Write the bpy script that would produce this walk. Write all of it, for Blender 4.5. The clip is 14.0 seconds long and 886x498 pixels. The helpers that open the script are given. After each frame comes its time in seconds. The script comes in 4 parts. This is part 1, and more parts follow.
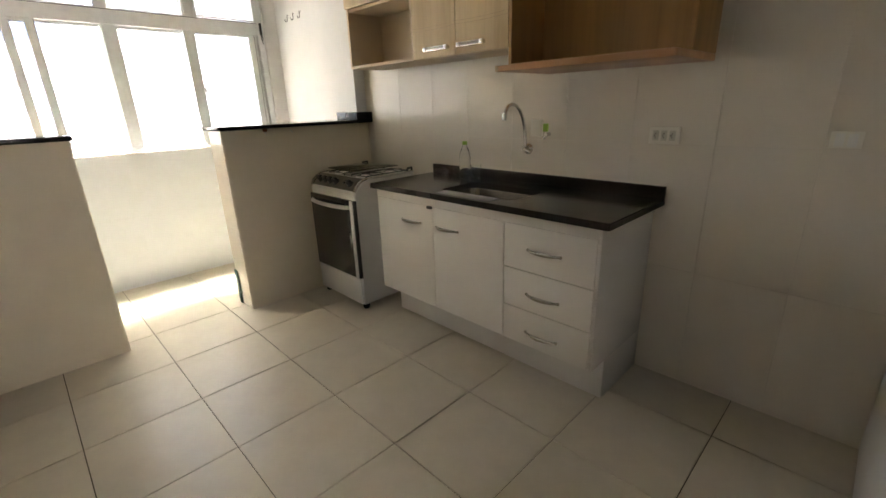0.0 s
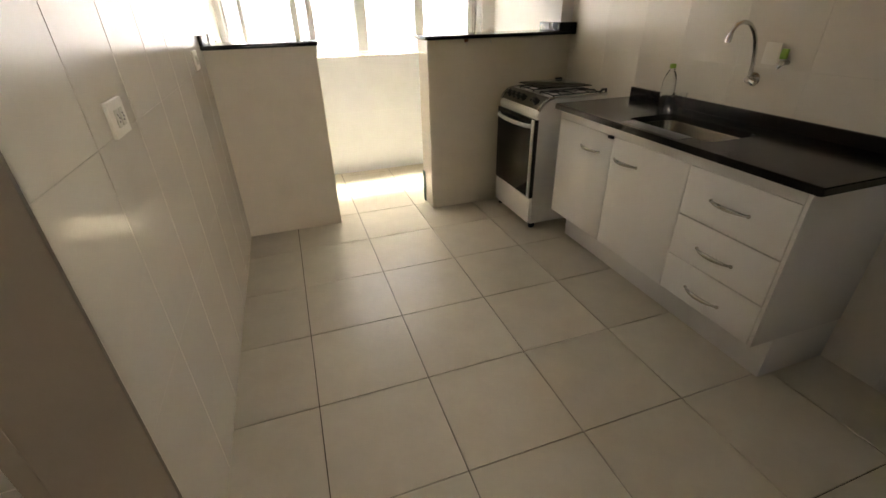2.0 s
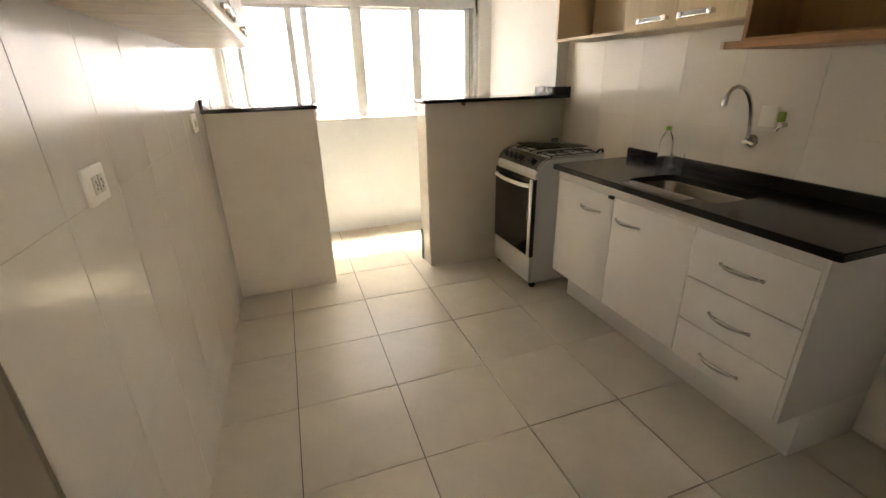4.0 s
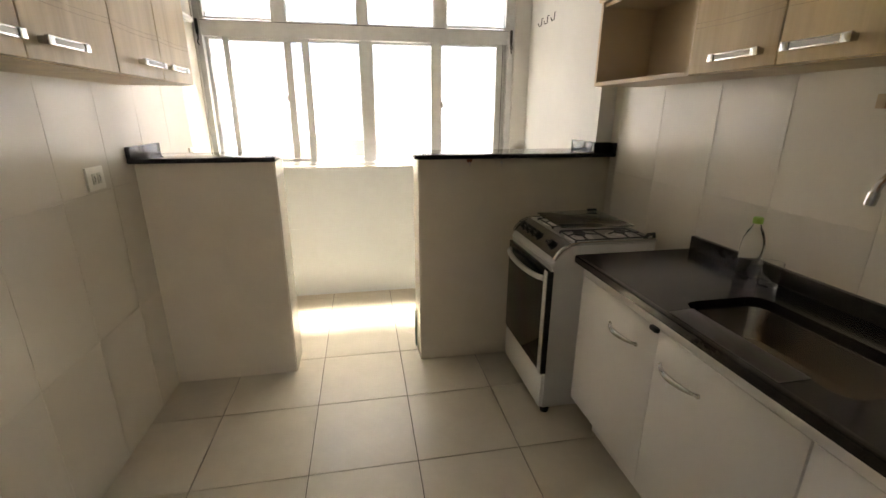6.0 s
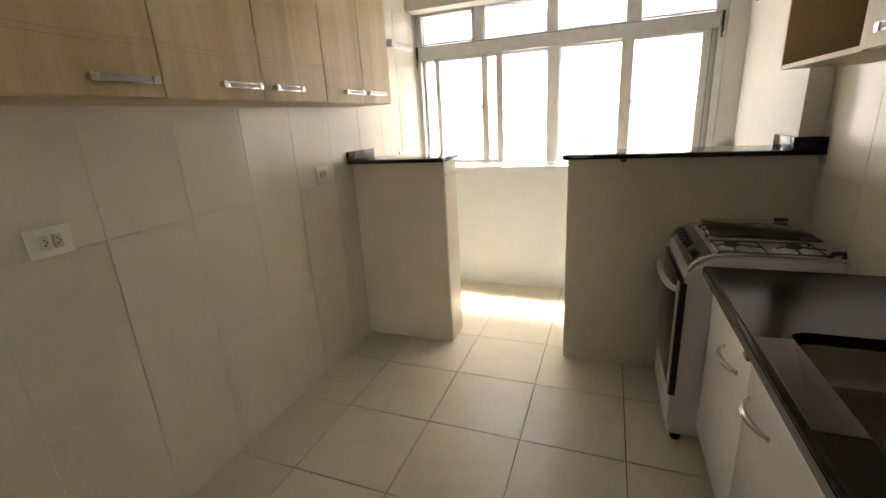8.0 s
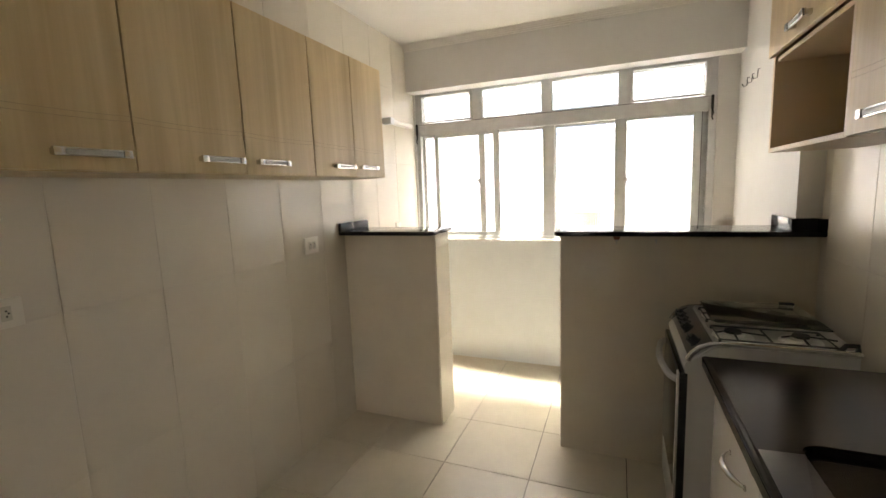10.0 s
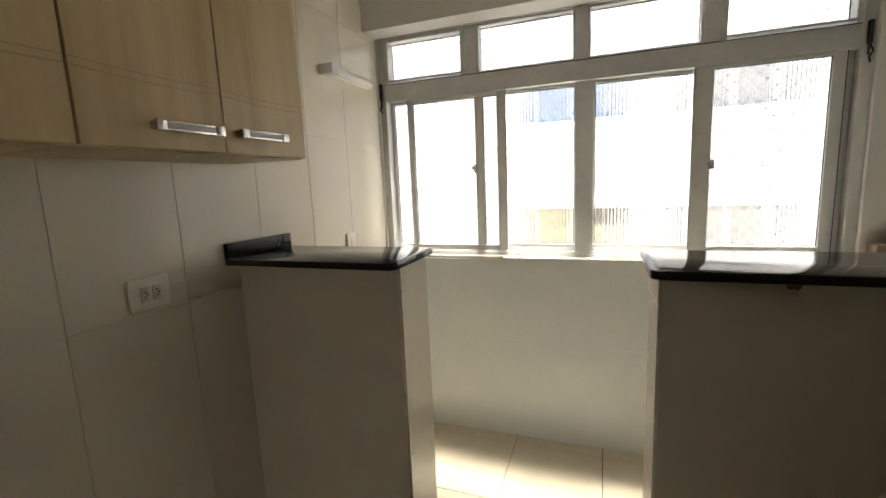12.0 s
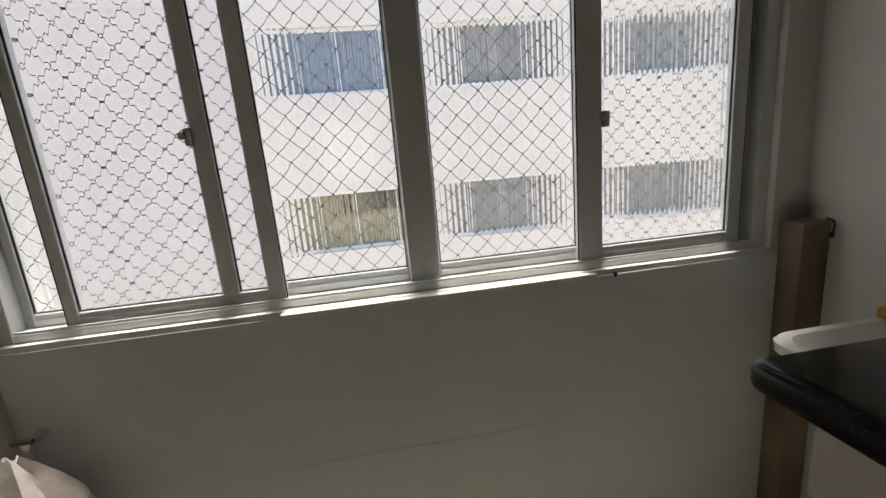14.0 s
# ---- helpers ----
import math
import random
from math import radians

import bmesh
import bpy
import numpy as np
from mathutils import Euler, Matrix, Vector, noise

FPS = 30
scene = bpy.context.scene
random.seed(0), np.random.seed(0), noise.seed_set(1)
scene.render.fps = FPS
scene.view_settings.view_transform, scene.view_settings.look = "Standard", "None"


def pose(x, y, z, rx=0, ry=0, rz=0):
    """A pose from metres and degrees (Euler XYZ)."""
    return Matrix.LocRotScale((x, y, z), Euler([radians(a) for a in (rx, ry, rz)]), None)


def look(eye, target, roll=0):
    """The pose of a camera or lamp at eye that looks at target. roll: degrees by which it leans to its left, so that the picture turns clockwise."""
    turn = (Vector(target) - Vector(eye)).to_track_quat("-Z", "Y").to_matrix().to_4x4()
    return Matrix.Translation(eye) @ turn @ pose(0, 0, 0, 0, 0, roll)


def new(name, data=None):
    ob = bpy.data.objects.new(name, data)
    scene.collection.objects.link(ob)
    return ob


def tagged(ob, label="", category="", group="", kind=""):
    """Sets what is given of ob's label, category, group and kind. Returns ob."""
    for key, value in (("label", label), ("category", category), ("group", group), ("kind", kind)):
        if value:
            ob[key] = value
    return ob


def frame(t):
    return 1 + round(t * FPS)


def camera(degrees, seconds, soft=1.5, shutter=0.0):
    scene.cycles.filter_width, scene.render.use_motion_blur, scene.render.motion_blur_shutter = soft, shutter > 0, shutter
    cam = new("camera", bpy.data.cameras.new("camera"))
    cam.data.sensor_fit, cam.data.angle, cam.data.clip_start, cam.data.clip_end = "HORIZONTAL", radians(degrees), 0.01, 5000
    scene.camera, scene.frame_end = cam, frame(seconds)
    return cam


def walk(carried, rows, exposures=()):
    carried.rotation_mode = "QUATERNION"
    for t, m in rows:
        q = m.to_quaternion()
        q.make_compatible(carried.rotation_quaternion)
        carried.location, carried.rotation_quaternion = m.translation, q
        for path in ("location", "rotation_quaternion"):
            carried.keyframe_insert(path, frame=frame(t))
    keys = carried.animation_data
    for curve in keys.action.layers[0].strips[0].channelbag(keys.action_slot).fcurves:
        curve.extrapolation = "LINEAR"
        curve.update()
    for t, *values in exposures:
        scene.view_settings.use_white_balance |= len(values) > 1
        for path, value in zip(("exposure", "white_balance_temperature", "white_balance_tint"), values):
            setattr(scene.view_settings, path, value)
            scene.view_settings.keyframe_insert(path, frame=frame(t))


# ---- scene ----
cam = camera(91.4, 14.0)
PATH = [
    (0, (0.144, 0.174, 1.296), (1.467, 1.532, 0.66), -1.9),
    (0.5, (0.173, 0.131, 1.335), (0.993, 1.83, 0.671), 0.2),
    (1, (0.181, 0.105, 1.342), (0.771, 1.892, 0.667), -0.7),
    (1.5, (0.169, 0.07, 1.354), (0.729, 1.825, 0.576), -1.0),
    (2, (0.168, 0.052, 1.356), (0.721, 1.711, 0.386), -1.4),
    (2.5, (0.177, 0.053, 1.359), (0.706, 1.623, 0.238), -1.3),
    (3, (0.184, 0.058, 1.357), (0.7, 1.604, 0.198), -1.5),
    (3.5, (0.193, 0.067, 1.359), (0.761, 1.743, 0.427), -1.2),
    (4, (0.203, 0.141, 1.359), (0.801, 1.897, 0.61), -1.4),
    (4.2, (0.212, 0.21, 1.367), (0.815, 1.976, 0.647), -1.4),
    (6.3, (0.896, 0.796, 1.41), (1.136, 2.697, 0.835), -0.1),
    (6.5, (0.953, 0.801, 1.404), (1.091, 2.718, 0.851), -0.6),
    (7, (1.171, 0.744, 1.403), (0.858, 2.65, 0.886), -0.1),
    (7.5, (1.284, 0.666, 1.416), (0.66, 2.488, 0.879), -1.4),
    (8, (1.288, 0.606, 1.42), (0.59, 2.391, 0.846), -3.3),
    (8.5, (1.356, 0.577, 1.422), (0.64, 2.34, 0.805), -2.5),
    (9, (1.421, 0.553, 1.43), (0.65, 2.351, 1.012), -1.7),
    (9.2, (1.426, 0.557, 1.438), (0.643, 2.373, 1.142), -1.6),
    (11.3, (1.122, 1.402, 1.428), (0.426, 3.258, 1.163), -2.1),
    (11.5, (1.085, 1.532, 1.421), (0.391, 3.387, 1.141), -2.0),
    (12, (0.949, 1.866, 1.428), (0.263, 3.72, 1.128), -2.4),
    (12.5, (0.895, 2.171, 1.398), (0.229, 4.033, 1.096), -2.5),
    (13, (0.834, 2.461, 1.414), (0.19, 4.325, 1.082), -2.5),
    (13.5, (0.728, 2.722, 1.422), (0.432, 4.665, 1.052), -4.5),
    (14, (0.751, 2.967, 1.411), (1.022, 4.9, 0.974), -5.0),
]
EXPOSURES = [(0.0, 4.88, 7500, 9), (1.5, 4.9, 7950, 11), (2.0, 4.86, 7950, 10), (3.0, 5.1, 8600, 12), (4.0, 5.03, 8100, 12), (6.5, 4.45, 7950, 10), (9.0, 4.6, 8000, 12), (11.5, 3.68, 7900, 7), (12.5, 2.93, 7800, 7), (13.0, 2.46, 7550, 7), (13.5, 2.07, 7250, 7), (14.0, 1.68, 7150, 8)]
walk(cam, [(t, look(eye, target, roll)) for t, eye, target, roll in PATH], EXPOSURES)


# ---- world and large lights ----
SUN_ELEVATION, SUN_AZIMUTH = radians(73), radians(12)
world = bpy.data.worlds.new("world")
scene.world = world
world.use_nodes = True
wn = world.node_tree.nodes
sky = wn.new("ShaderNodeTexSky")
sky.sky_type = "NISHITA"
sky.sun_disc = False
sky.sun_elevation = SUN_ELEVATION
sky.sun_rotation = SUN_AZIMUTH
world.node_tree.links.new(sky.outputs[0], wn["Background"].inputs[0])
wn["Background"].inputs[1].default_value = 0.15

sun = new("sun", bpy.data.lights.new("sun", "SUN"))
sun.data.energy = 3.1
sun.data.angle = radians(15)
sun.data.color = (1.0, 0.99, 0.975)
sun_from = Vector((math.sin(SUN_AZIMUTH) * math.cos(SUN_ELEVATION), math.cos(SUN_AZIMUTH) * math.cos(SUN_ELEVATION), math.sin(SUN_ELEVATION)))
sun.matrix_basis = look(sun_from * 20, (0, 0, 0))


# ---- materials ----
def material(name, color, rough=0.5, metal=0.0, grain=0.0, grain_scale=6.0, bump=0.0, bump_scale=60.0, rough_vary=0.0,
             transmission=0.0, coat=0.0, tint=None, per_object=0.0, alpha=1.0, ior=1.45, speck=None, speck_scale=300.0, emit=0.0, stretch=(1, 1, 1)):
    m = bpy.data.materials.new(name)
    m.use_nodes = True
    nt = m.node_tree
    n, l = nt.nodes, nt.links
    b = n["Principled BSDF"]
    b.inputs["Base Color"].default_value = (*color, 1)
    b.inputs["Roughness"].default_value = rough
    b.inputs["Metallic"].default_value = metal
    b.inputs["Transmission Weight"].default_value = transmission
    b.inputs["Coat Weight"].default_value = coat
    b.inputs["IOR"].default_value = ior
    b.inputs["Alpha"].default_value = alpha
    if emit:
        b.inputs["Emission Color"].default_value = (*color, 1)
        b.inputs["Emission Strength"].default_value = emit
    tc = n.new("ShaderNodeTexCoord")
    mp = n.new("ShaderNodeMapping")
    mp.inputs["Scale"].default_value = stretch
    l.new(tc.outputs["Object"], mp.inputs[0])
    last = None
    if grain:
        big = n.new("ShaderNodeTexNoise")
        big.inputs["Scale"].default_value = grain_scale
        big.inputs["Detail"].default_value = 8
        big.inputs["Roughness"].default_value = 0.6
        l.new(mp.outputs[0], big.inputs["Vector"])
        ramp = n.new("ShaderNodeMapRange")
        ramp.inputs["From Min"].default_value = 0.3
        ramp.inputs["From Max"].default_value = 0.7
        l.new(big.outputs[0], ramp.inputs[0])
        mix = n.new("ShaderNodeMix")
        mix.data_type = "RGBA"
        dark = tint or tuple(c * (1 - grain) for c in color)
        mix.inputs[6].default_value = (*dark, 1)
        mix.inputs[7].default_value = (*color, 1)
        l.new(ramp.outputs[0], mix.inputs[0])
        last = mix.outputs[2]
        if rough_vary:
            rr = n.new("ShaderNodeMapRange")
            rr.inputs["To Min"].default_value = rough
            rr.inputs["To Max"].default_value = rough + rough_vary
            l.new(big.outputs[0], rr.inputs[0])
            l.new(rr.outputs[0], b.inputs["Roughness"])
    if speck:
        vo = n.new("ShaderNodeTexVoronoi")
        vo.inputs["Scale"].default_value = speck_scale
        l.new(tc.outputs["Object"], vo.inputs["Vector"])
        sr = n.new("ShaderNodeMapRange")
        sr.inputs["From Min"].default_value = 0.12
        sr.inputs["From Max"].default_value = 0.25
        sr.inputs["To Min"].default_value = 1.0
        sr.inputs["To Max"].default_value = 0.0
        l.new(vo.outputs["Distance"], sr.inputs[0])
        mix = n.new("ShaderNodeMix")
        mix.data_type = "RGBA"
        if last:
            l.new(last, mix.inputs[6])
        else:
            mix.inputs[6].default_value = (*color, 1)
        mix.inputs[7].default_value = (*speck, 1)
        l.new(sr.outputs[0], mix.inputs[0])
        last = mix.outputs[2]
    if per_object:
        oi = n.new("ShaderNodeObjectInfo")
        vr = n.new("ShaderNodeMapRange")
        vr.inputs["To Min"].default_value = 1 - per_object
        vr.inputs["To Max"].default_value = 1 + per_object * 0.5
        l.new(oi.outputs["Random"], vr.inputs[0])
        hs = n.new("ShaderNodeHueSaturation")
        l.new(vr.outputs[0], hs.inputs["Value"])
        if last:
            l.new(last, hs.inputs["Color"])
        else:
            hs.inputs["Color"].default_value = (*color, 1)
        last = hs.outputs[0]
    if last:
        l.new(last, b.inputs["Base Color"])
    if bump:
        bn = n.new("ShaderNodeTexNoise")
        bn.inputs["Scale"].default_value = bump_scale
        bn.inputs["Detail"].default_value = 4
        l.new(mp.outputs[0], bn.inputs["Vector"])
        bp = n.new("ShaderNodeBump")
        bp.inputs["Strength"].default_value = 1.0
        bp.inputs["Distance"].default_value = bump
        l.new(bn.outputs[0], bp.inputs["Height"])
        l.new(bp.outputs[0], b.inputs["Normal"])
    return m


def wood(name, light, dark, rough=0.4, along=2, scale=1.0, lines=0.3):
    """Printed wood-grain laminate: fine streaks along one axis over broad cathedral bands."""
    m = bpy.data.materials.new(name)
    m.use_nodes = True
    n, l = m.node_tree.nodes, m.node_tree.links
    b = n["Principled BSDF"]
    b.inputs["Roughness"].default_value = rough
    tc, oi = n.new("ShaderNodeTexCoord"), n.new("ShaderNodeObjectInfo")
    add = n.new("ShaderNodeVectorMath")
    add.operation = "ADD"
    mul = n.new("ShaderNodeVectorMath")
    mul.operation = "SCALE"
    mul.inputs[0].default_value = (7.0, 3.0, 5.0)
    l.new(oi.outputs["Random"], mul.inputs["Scale"])
    l.new(tc.outputs["Object"], add.inputs[0])
    l.new(mul.outputs[0], add.inputs[1])
    outs = []
    for across, lengthwise in ((9, 0.9), (55, 1.6)):
        mp = n.new("ShaderNodeMapping")
        s = [across * scale] * 3
        s[along] = lengthwise * scale
        mp.inputs["Scale"].default_value = s
        l.new(add.outputs[0], mp.inputs[0])
        no = n.new("ShaderNodeTexNoise")
        no.inputs["Scale"].default_value = 1.0
        no.inputs["Detail"].default_value = 6
        no.inputs["Distortion"].default_value = 0.6
        l.new(mp.outputs[0], no.inputs["Vector"])
        outs.append(no.outputs[0])
    mx = n.new("ShaderNodeMix")
    mx.inputs[0].default_value = lines
    l.new(outs[0], mx.inputs[2])
    l.new(outs[1], mx.inputs[3])
    r = n.new("ShaderNodeMapRange")
    r.inputs["From Min"].default_value = 0.35
    r.inputs["From Max"].default_value = 0.65
    l.new(mx.outputs[0], r.inputs[0])
    c = n.new("ShaderNodeMix")
    c.data_type = "RGBA"
    c.inputs[6].default_value = (*dark, 1)
    c.inputs[7].default_value = (*light, 1)
    l.new(r.outputs[0], c.inputs[0])
    l.new(c.outputs[2], b.inputs["Base Color"])
    bp = n.new("ShaderNodeBump")
    bp.inputs["Distance"].default_value = 0.0004
    l.new(outs[1], bp.inputs["Height"])
    l.new(bp.outputs[0], b.inputs["Normal"])
    return m


def stained(name, base, centre, radius, dark, strength=0.8):
    """A copy of a plain material with one soft, uneven stain round a place."""
    m = base.copy()
    m.name = name
    n, l = m.node_tree.nodes, m.node_tree.links
    b = n["Principled BSDF"]
    tc = n.new("ShaderNodeTexCoord")
    no = n.new("ShaderNodeTexNoise")
    no.inputs["Scale"].default_value = 14
    no.inputs["Detail"].default_value = 5
    l.new(tc.outputs["Object"], no.inputs["Vector"])
    far = n.new("ShaderNodeVectorMath")
    far.operation = "DISTANCE"
    far.inputs[1].default_value = centre
    l.new(tc.outputs["Object"], far.inputs[0])
    wob = n.new("ShaderNodeMath")
    wob.operation = "MULTIPLY_ADD"
    wob.inputs[1].default_value = radius * 0.9
    l.new(no.outputs[0], wob.inputs[0])
    l.new(far.outputs["Value"], wob.inputs[2])
    r = n.new("ShaderNodeMapRange")
    r.interpolation_type = "SMOOTHSTEP"
    r.inputs["From Min"].default_value = radius * 0.6
    r.inputs["From Max"].default_value = radius * 1.5
    r.inputs["To Min"].default_value = strength
    r.inputs["To Max"].default_value = 0.0
    l.new(wob.outputs[0], r.inputs[0])
    mix = n.new("ShaderNodeMix")
    mix.data_type = "RGBA"
    l.new(b.inputs["Base Color"].links[0].from_socket, mix.inputs[6])
    mix.inputs[7].default_value = (*dark, 1)
    l.new(r.outputs[0], mix.inputs[0])
    l.new(mix.outputs[2], b.inputs["Base Color"])
    return m


M_TILE = material("wall_tile", (0.735, 0.685, 0.59), 0.14, grain=0.05, grain_scale=3, bump=0.0006, bump_scale=9, rough_vary=0.10, per_object=0.005, ior=1.4)
M_HALF = material("half_wall_paint", (0.70, 0.635, 0.51), 0.45, grain=0.08, grain_scale=4, bump=0.0008, bump_scale=30)
# Bluer copy of the wall tile; the tint offsets warm light off the floor.
M_LTILE = material("cooled_laundry_tile", (0.74, 0.78, 0.81), 0.26, grain=0.06, grain_scale=3, bump=0.0001, bump_scale=12, rough_vary=0.08)
M_GROUT = material("wall_grout", (0.80, 0.755, 0.67), 0.9, grain=0.15, grain_scale=8, bump=0.001, bump_scale=200)
M_FLOOR = material("floor_tile", (0.60, 0.545, 0.445), 0.24, grain=0.10, grain_scale=7, bump=0.0004, bump_scale=40, rough_vary=0.12, per_object=0.025, coat=0.0)
M_FGROUT = material("floor_grout", (0.13, 0.105, 0.075), 0.95, grain=0.5, grain_scale=5, bump=0.001, bump_scale=150)
M_PLASTER = material("plaster", (0.69, 0.675, 0.65), 0.55, grain=0.08, grain_scale=3, bump=0.0012, bump_scale=25)
M_STAINED = stained("stained_plaster", M_PLASTER, (2.04, 4.12, 1.13), 0.085, (0.20, 0.145, 0.11))
M_CEIL = material("ceiling_paint", (0.80, 0.78, 0.74), 0.8, grain=0.05, grain_scale=2, bump=0.001, bump_scale=40)
M_GRANITE = material("black_granite", (0.018, 0.016, 0.018), 0.05, speck=(0.08, 0.07, 0.07), speck_scale=420, rough_vary=0.06, grain=0.3, grain_scale=30, ior=1.33)
M_WHITE = material("white_laminate", (0.81, 0.785, 0.74), 0.16, grain=0.04, grain_scale=2.5)
M_ENAMEL = material("white_enamel", (0.78, 0.77, 0.74), 0.2, grain=0.04, grain_scale=6, rough_vary=0.1)
M_CHROME = material("chrome", (0.62, 0.61, 0.59), 0.16, metal=1.0, grain=0.1, grain_scale=30, rough_vary=0.12)
M_INSET = material("satin_inlay", (0.42, 0.41, 0.39), 0.45, metal=0.4, grain=0.08, grain_scale=50)
M_STEEL = material("brushed_steel", (0.55, 0.54, 0.52), 0.30, metal=1.0, grain=0.12, grain_scale=60, stretch=(1, 0.1, 1))
M_BOWL = material("worn_steel", (0.37, 0.335, 0.29), 0.25, metal=1.0, grain=0.25, grain_scale=9)
M_STRIP = material("grey_granite_strip", (0.105, 0.090, 0.082), 0.34, speck=(0.17, 0.15, 0.14), speck_scale=460, grain=0.3, grain_scale=9)
M_SILVER = material("silver_paint", (0.60, 0.585, 0.56), 0.3, metal=0.35, grain=0.08, grain_scale=20)
M_BURNER = material("bright_aluminium", (0.82, 0.81, 0.78), 0.3, metal=0.85, grain=0.1, grain_scale=40)
M_HOB = material("steel_sheet", (0.54, 0.53, 0.50), 0.32, metal=0.9, grain=0.1, grain_scale=40)
M_WORKTOP = material("brown_black_granite", (0.022, 0.017, 0.015), 0.17, speck=(0.075, 0.06, 0.055), speck_scale=460, grain=0.3, grain_scale=25, ior=1.38)
# Brown laminate repeated darker, with the shade of the cabinet's near side in it.
M_BROWN_SHADED = wood("shaded_brown_laminate", (0.15, 0.085, 0.033), (0.10, 0.058, 0.024), rough=0.45)
M_LINE = material("milled_line", (0.38, 0.28, 0.17), 0.6)
M_PANEL = material("brownish_steel", (0.17, 0.145, 0.12), 0.28, metal=0.5, grain=0.3, grain_scale=12)
M_BLACK = material("black_plastic", (0.02, 0.02, 0.022), 0.35, grain=0.3, grain_scale=40)
M_IRON = material("cast_iron", (0.03, 0.03, 0.032), 0.6, bump=0.0006, bump_scale=200)
M_OVEN = material("oven_glass", (0.012, 0.011, 0.012), 0.06, grain=0.2, grain_scale=10)
M_LID = material("lid_glass", (0.88, 0.95, 0.91), 0.05, transmission=1.0, ior=1.5)
M_GLASS = material("window_glass", (0.97, 0.98, 0.97), 0.0, transmission=1.0, ior=1.5)
M_DUSTY = material("dusty_window_glass", (0.86, 0.86, 0.88), 0.0, transmission=1.0, ior=1.5)
M_PLATE = material("cream_plastic", (0.81, 0.78, 0.69), 0.35, grain=0.05, grain_scale=20)
M_MODULE = material("socket_module", (0.60, 0.59, 0.50), 0.4, grain=0.05, grain_scale=20)
M_ALU = material("painted_aluminium", (0.68, 0.69, 0.695), 0.35, metal=0.15, grain=0.15, grain_scale=12, rough_vary=0.15)
M_PLASTIC = material("white_plastic", (0.80, 0.79, 0.75), 0.35, grain=0.05, grain_scale=20)
M_CLEAR = material("clear_plastic", (0.96, 0.97, 0.96), 0.05, transmission=1.0, ior=1.33)
M_GREEN = material("green_plastic", (0.25, 0.42, 0.06), 0.4)
M_RUBBER = material("black_rubber", (0.02, 0.02, 0.02), 0.7)
M_NET = material("net_cord", (0.13, 0.125, 0.12), 0.8)
M_FACADE = material("facade_render", (0.66, 0.60, 0.55), 0.9, grain=0.06, grain_scale=0.6, bump=0.003, bump_scale=20)
M_FGLASS = material("far_window_glass", (0.27, 0.26, 0.25), 0.3, grain=0.4, grain_scale=2)
M_BLUE = material("blue_curtain", (0.22, 0.26, 0.33), 0.8, grain=0.4, grain_scale=5)
M_TAN = material("tan_curtain", (0.36, 0.31, 0.20), 0.8, grain=0.5, grain_scale=5)
M_INNER = material("cabinet_lining", (0.64, 0.50, 0.34), 0.45, grain=0.06, grain_scale=6)
M_OAK = wood("pale_oak_laminate", (0.65, 0.505, 0.295), (0.49, 0.36, 0.195), rough=0.38)
M_OAKH = wood("pale_oak_edge", (0.60, 0.46, 0.30), (0.46, 0.34, 0.21), rough=0.4, along=1)
M_BROWN = wood("brown_laminate", (0.42, 0.235, 0.085), (0.30, 0.165, 0.06), rough=0.45)
M_SHELF = wood("cherry_board", (0.50, 0.27, 0.13), (0.38, 0.19, 0.09), rough=0.4, along=1)
# Brownish jamb, darkened in colour to match the dim end of the wall.
M_DIM_JAMB = material("dimmed_jamb", (0.19, 0.155, 0.11), 0.5, grain=0.1, grain_scale=5, bump=0.0006, bump_scale=30)


# ---- mesh helpers ----
def box_bm(x0, x1, y0, y1, z0, z1, bevel=0.0, segments=2, bm=None):
    own = bmesh.new()
    bmesh.ops.create_cube(own, size=1)
    for v in own.verts:
        v.co = Vector(((x0 + x1) / 2 + v.co.x * (x1 - x0), (y0 + y1) / 2 + v.co.y * (y1 - y0), (z0 + z1) / 2 + v.co.z * (z1 - z0)))
    if bevel:
        bmesh.ops.bevel(own, geom=list(own.edges), offset=bevel, segments=segments, affect="EDGES", profile=0.6)
    if bm is None:
        return own
    return merge(bm, own)


def merge(bm, other):
    me = bpy.data.meshes.new("tmp")
    other.to_mesh(me)
    other.free()
    bm.from_mesh(me)
    bpy.data.meshes.remove(me)
    return bm


def cyl_bm(p0, p1, r0, r1=None, n=20, bevel=0.0, bm=None):
    own = bmesh.new()
    p0, p1 = Vector(p0), Vector(p1)
    d = p1 - p0
    bmesh.ops.create_cone(own, cap_ends=True, segments=n, radius1=r0, radius2=r0 if r1 is None else r1, depth=d.length)
    if bevel:
        rim = [e for e in own.edges if len(e.link_faces) == 2 and any(len(f.verts) > 4 for f in e.link_faces)]
        bmesh.ops.bevel(own, geom=rim, offset=bevel, segments=2, affect="EDGES")
    turn = d.to_track_quat("Z", "Y").to_matrix().to_4x4()
    bmesh.ops.transform(own, matrix=Matrix.Translation((p0 + p1) / 2) @ turn, verts=own.verts)
    return own if bm is None else merge(bm, own)


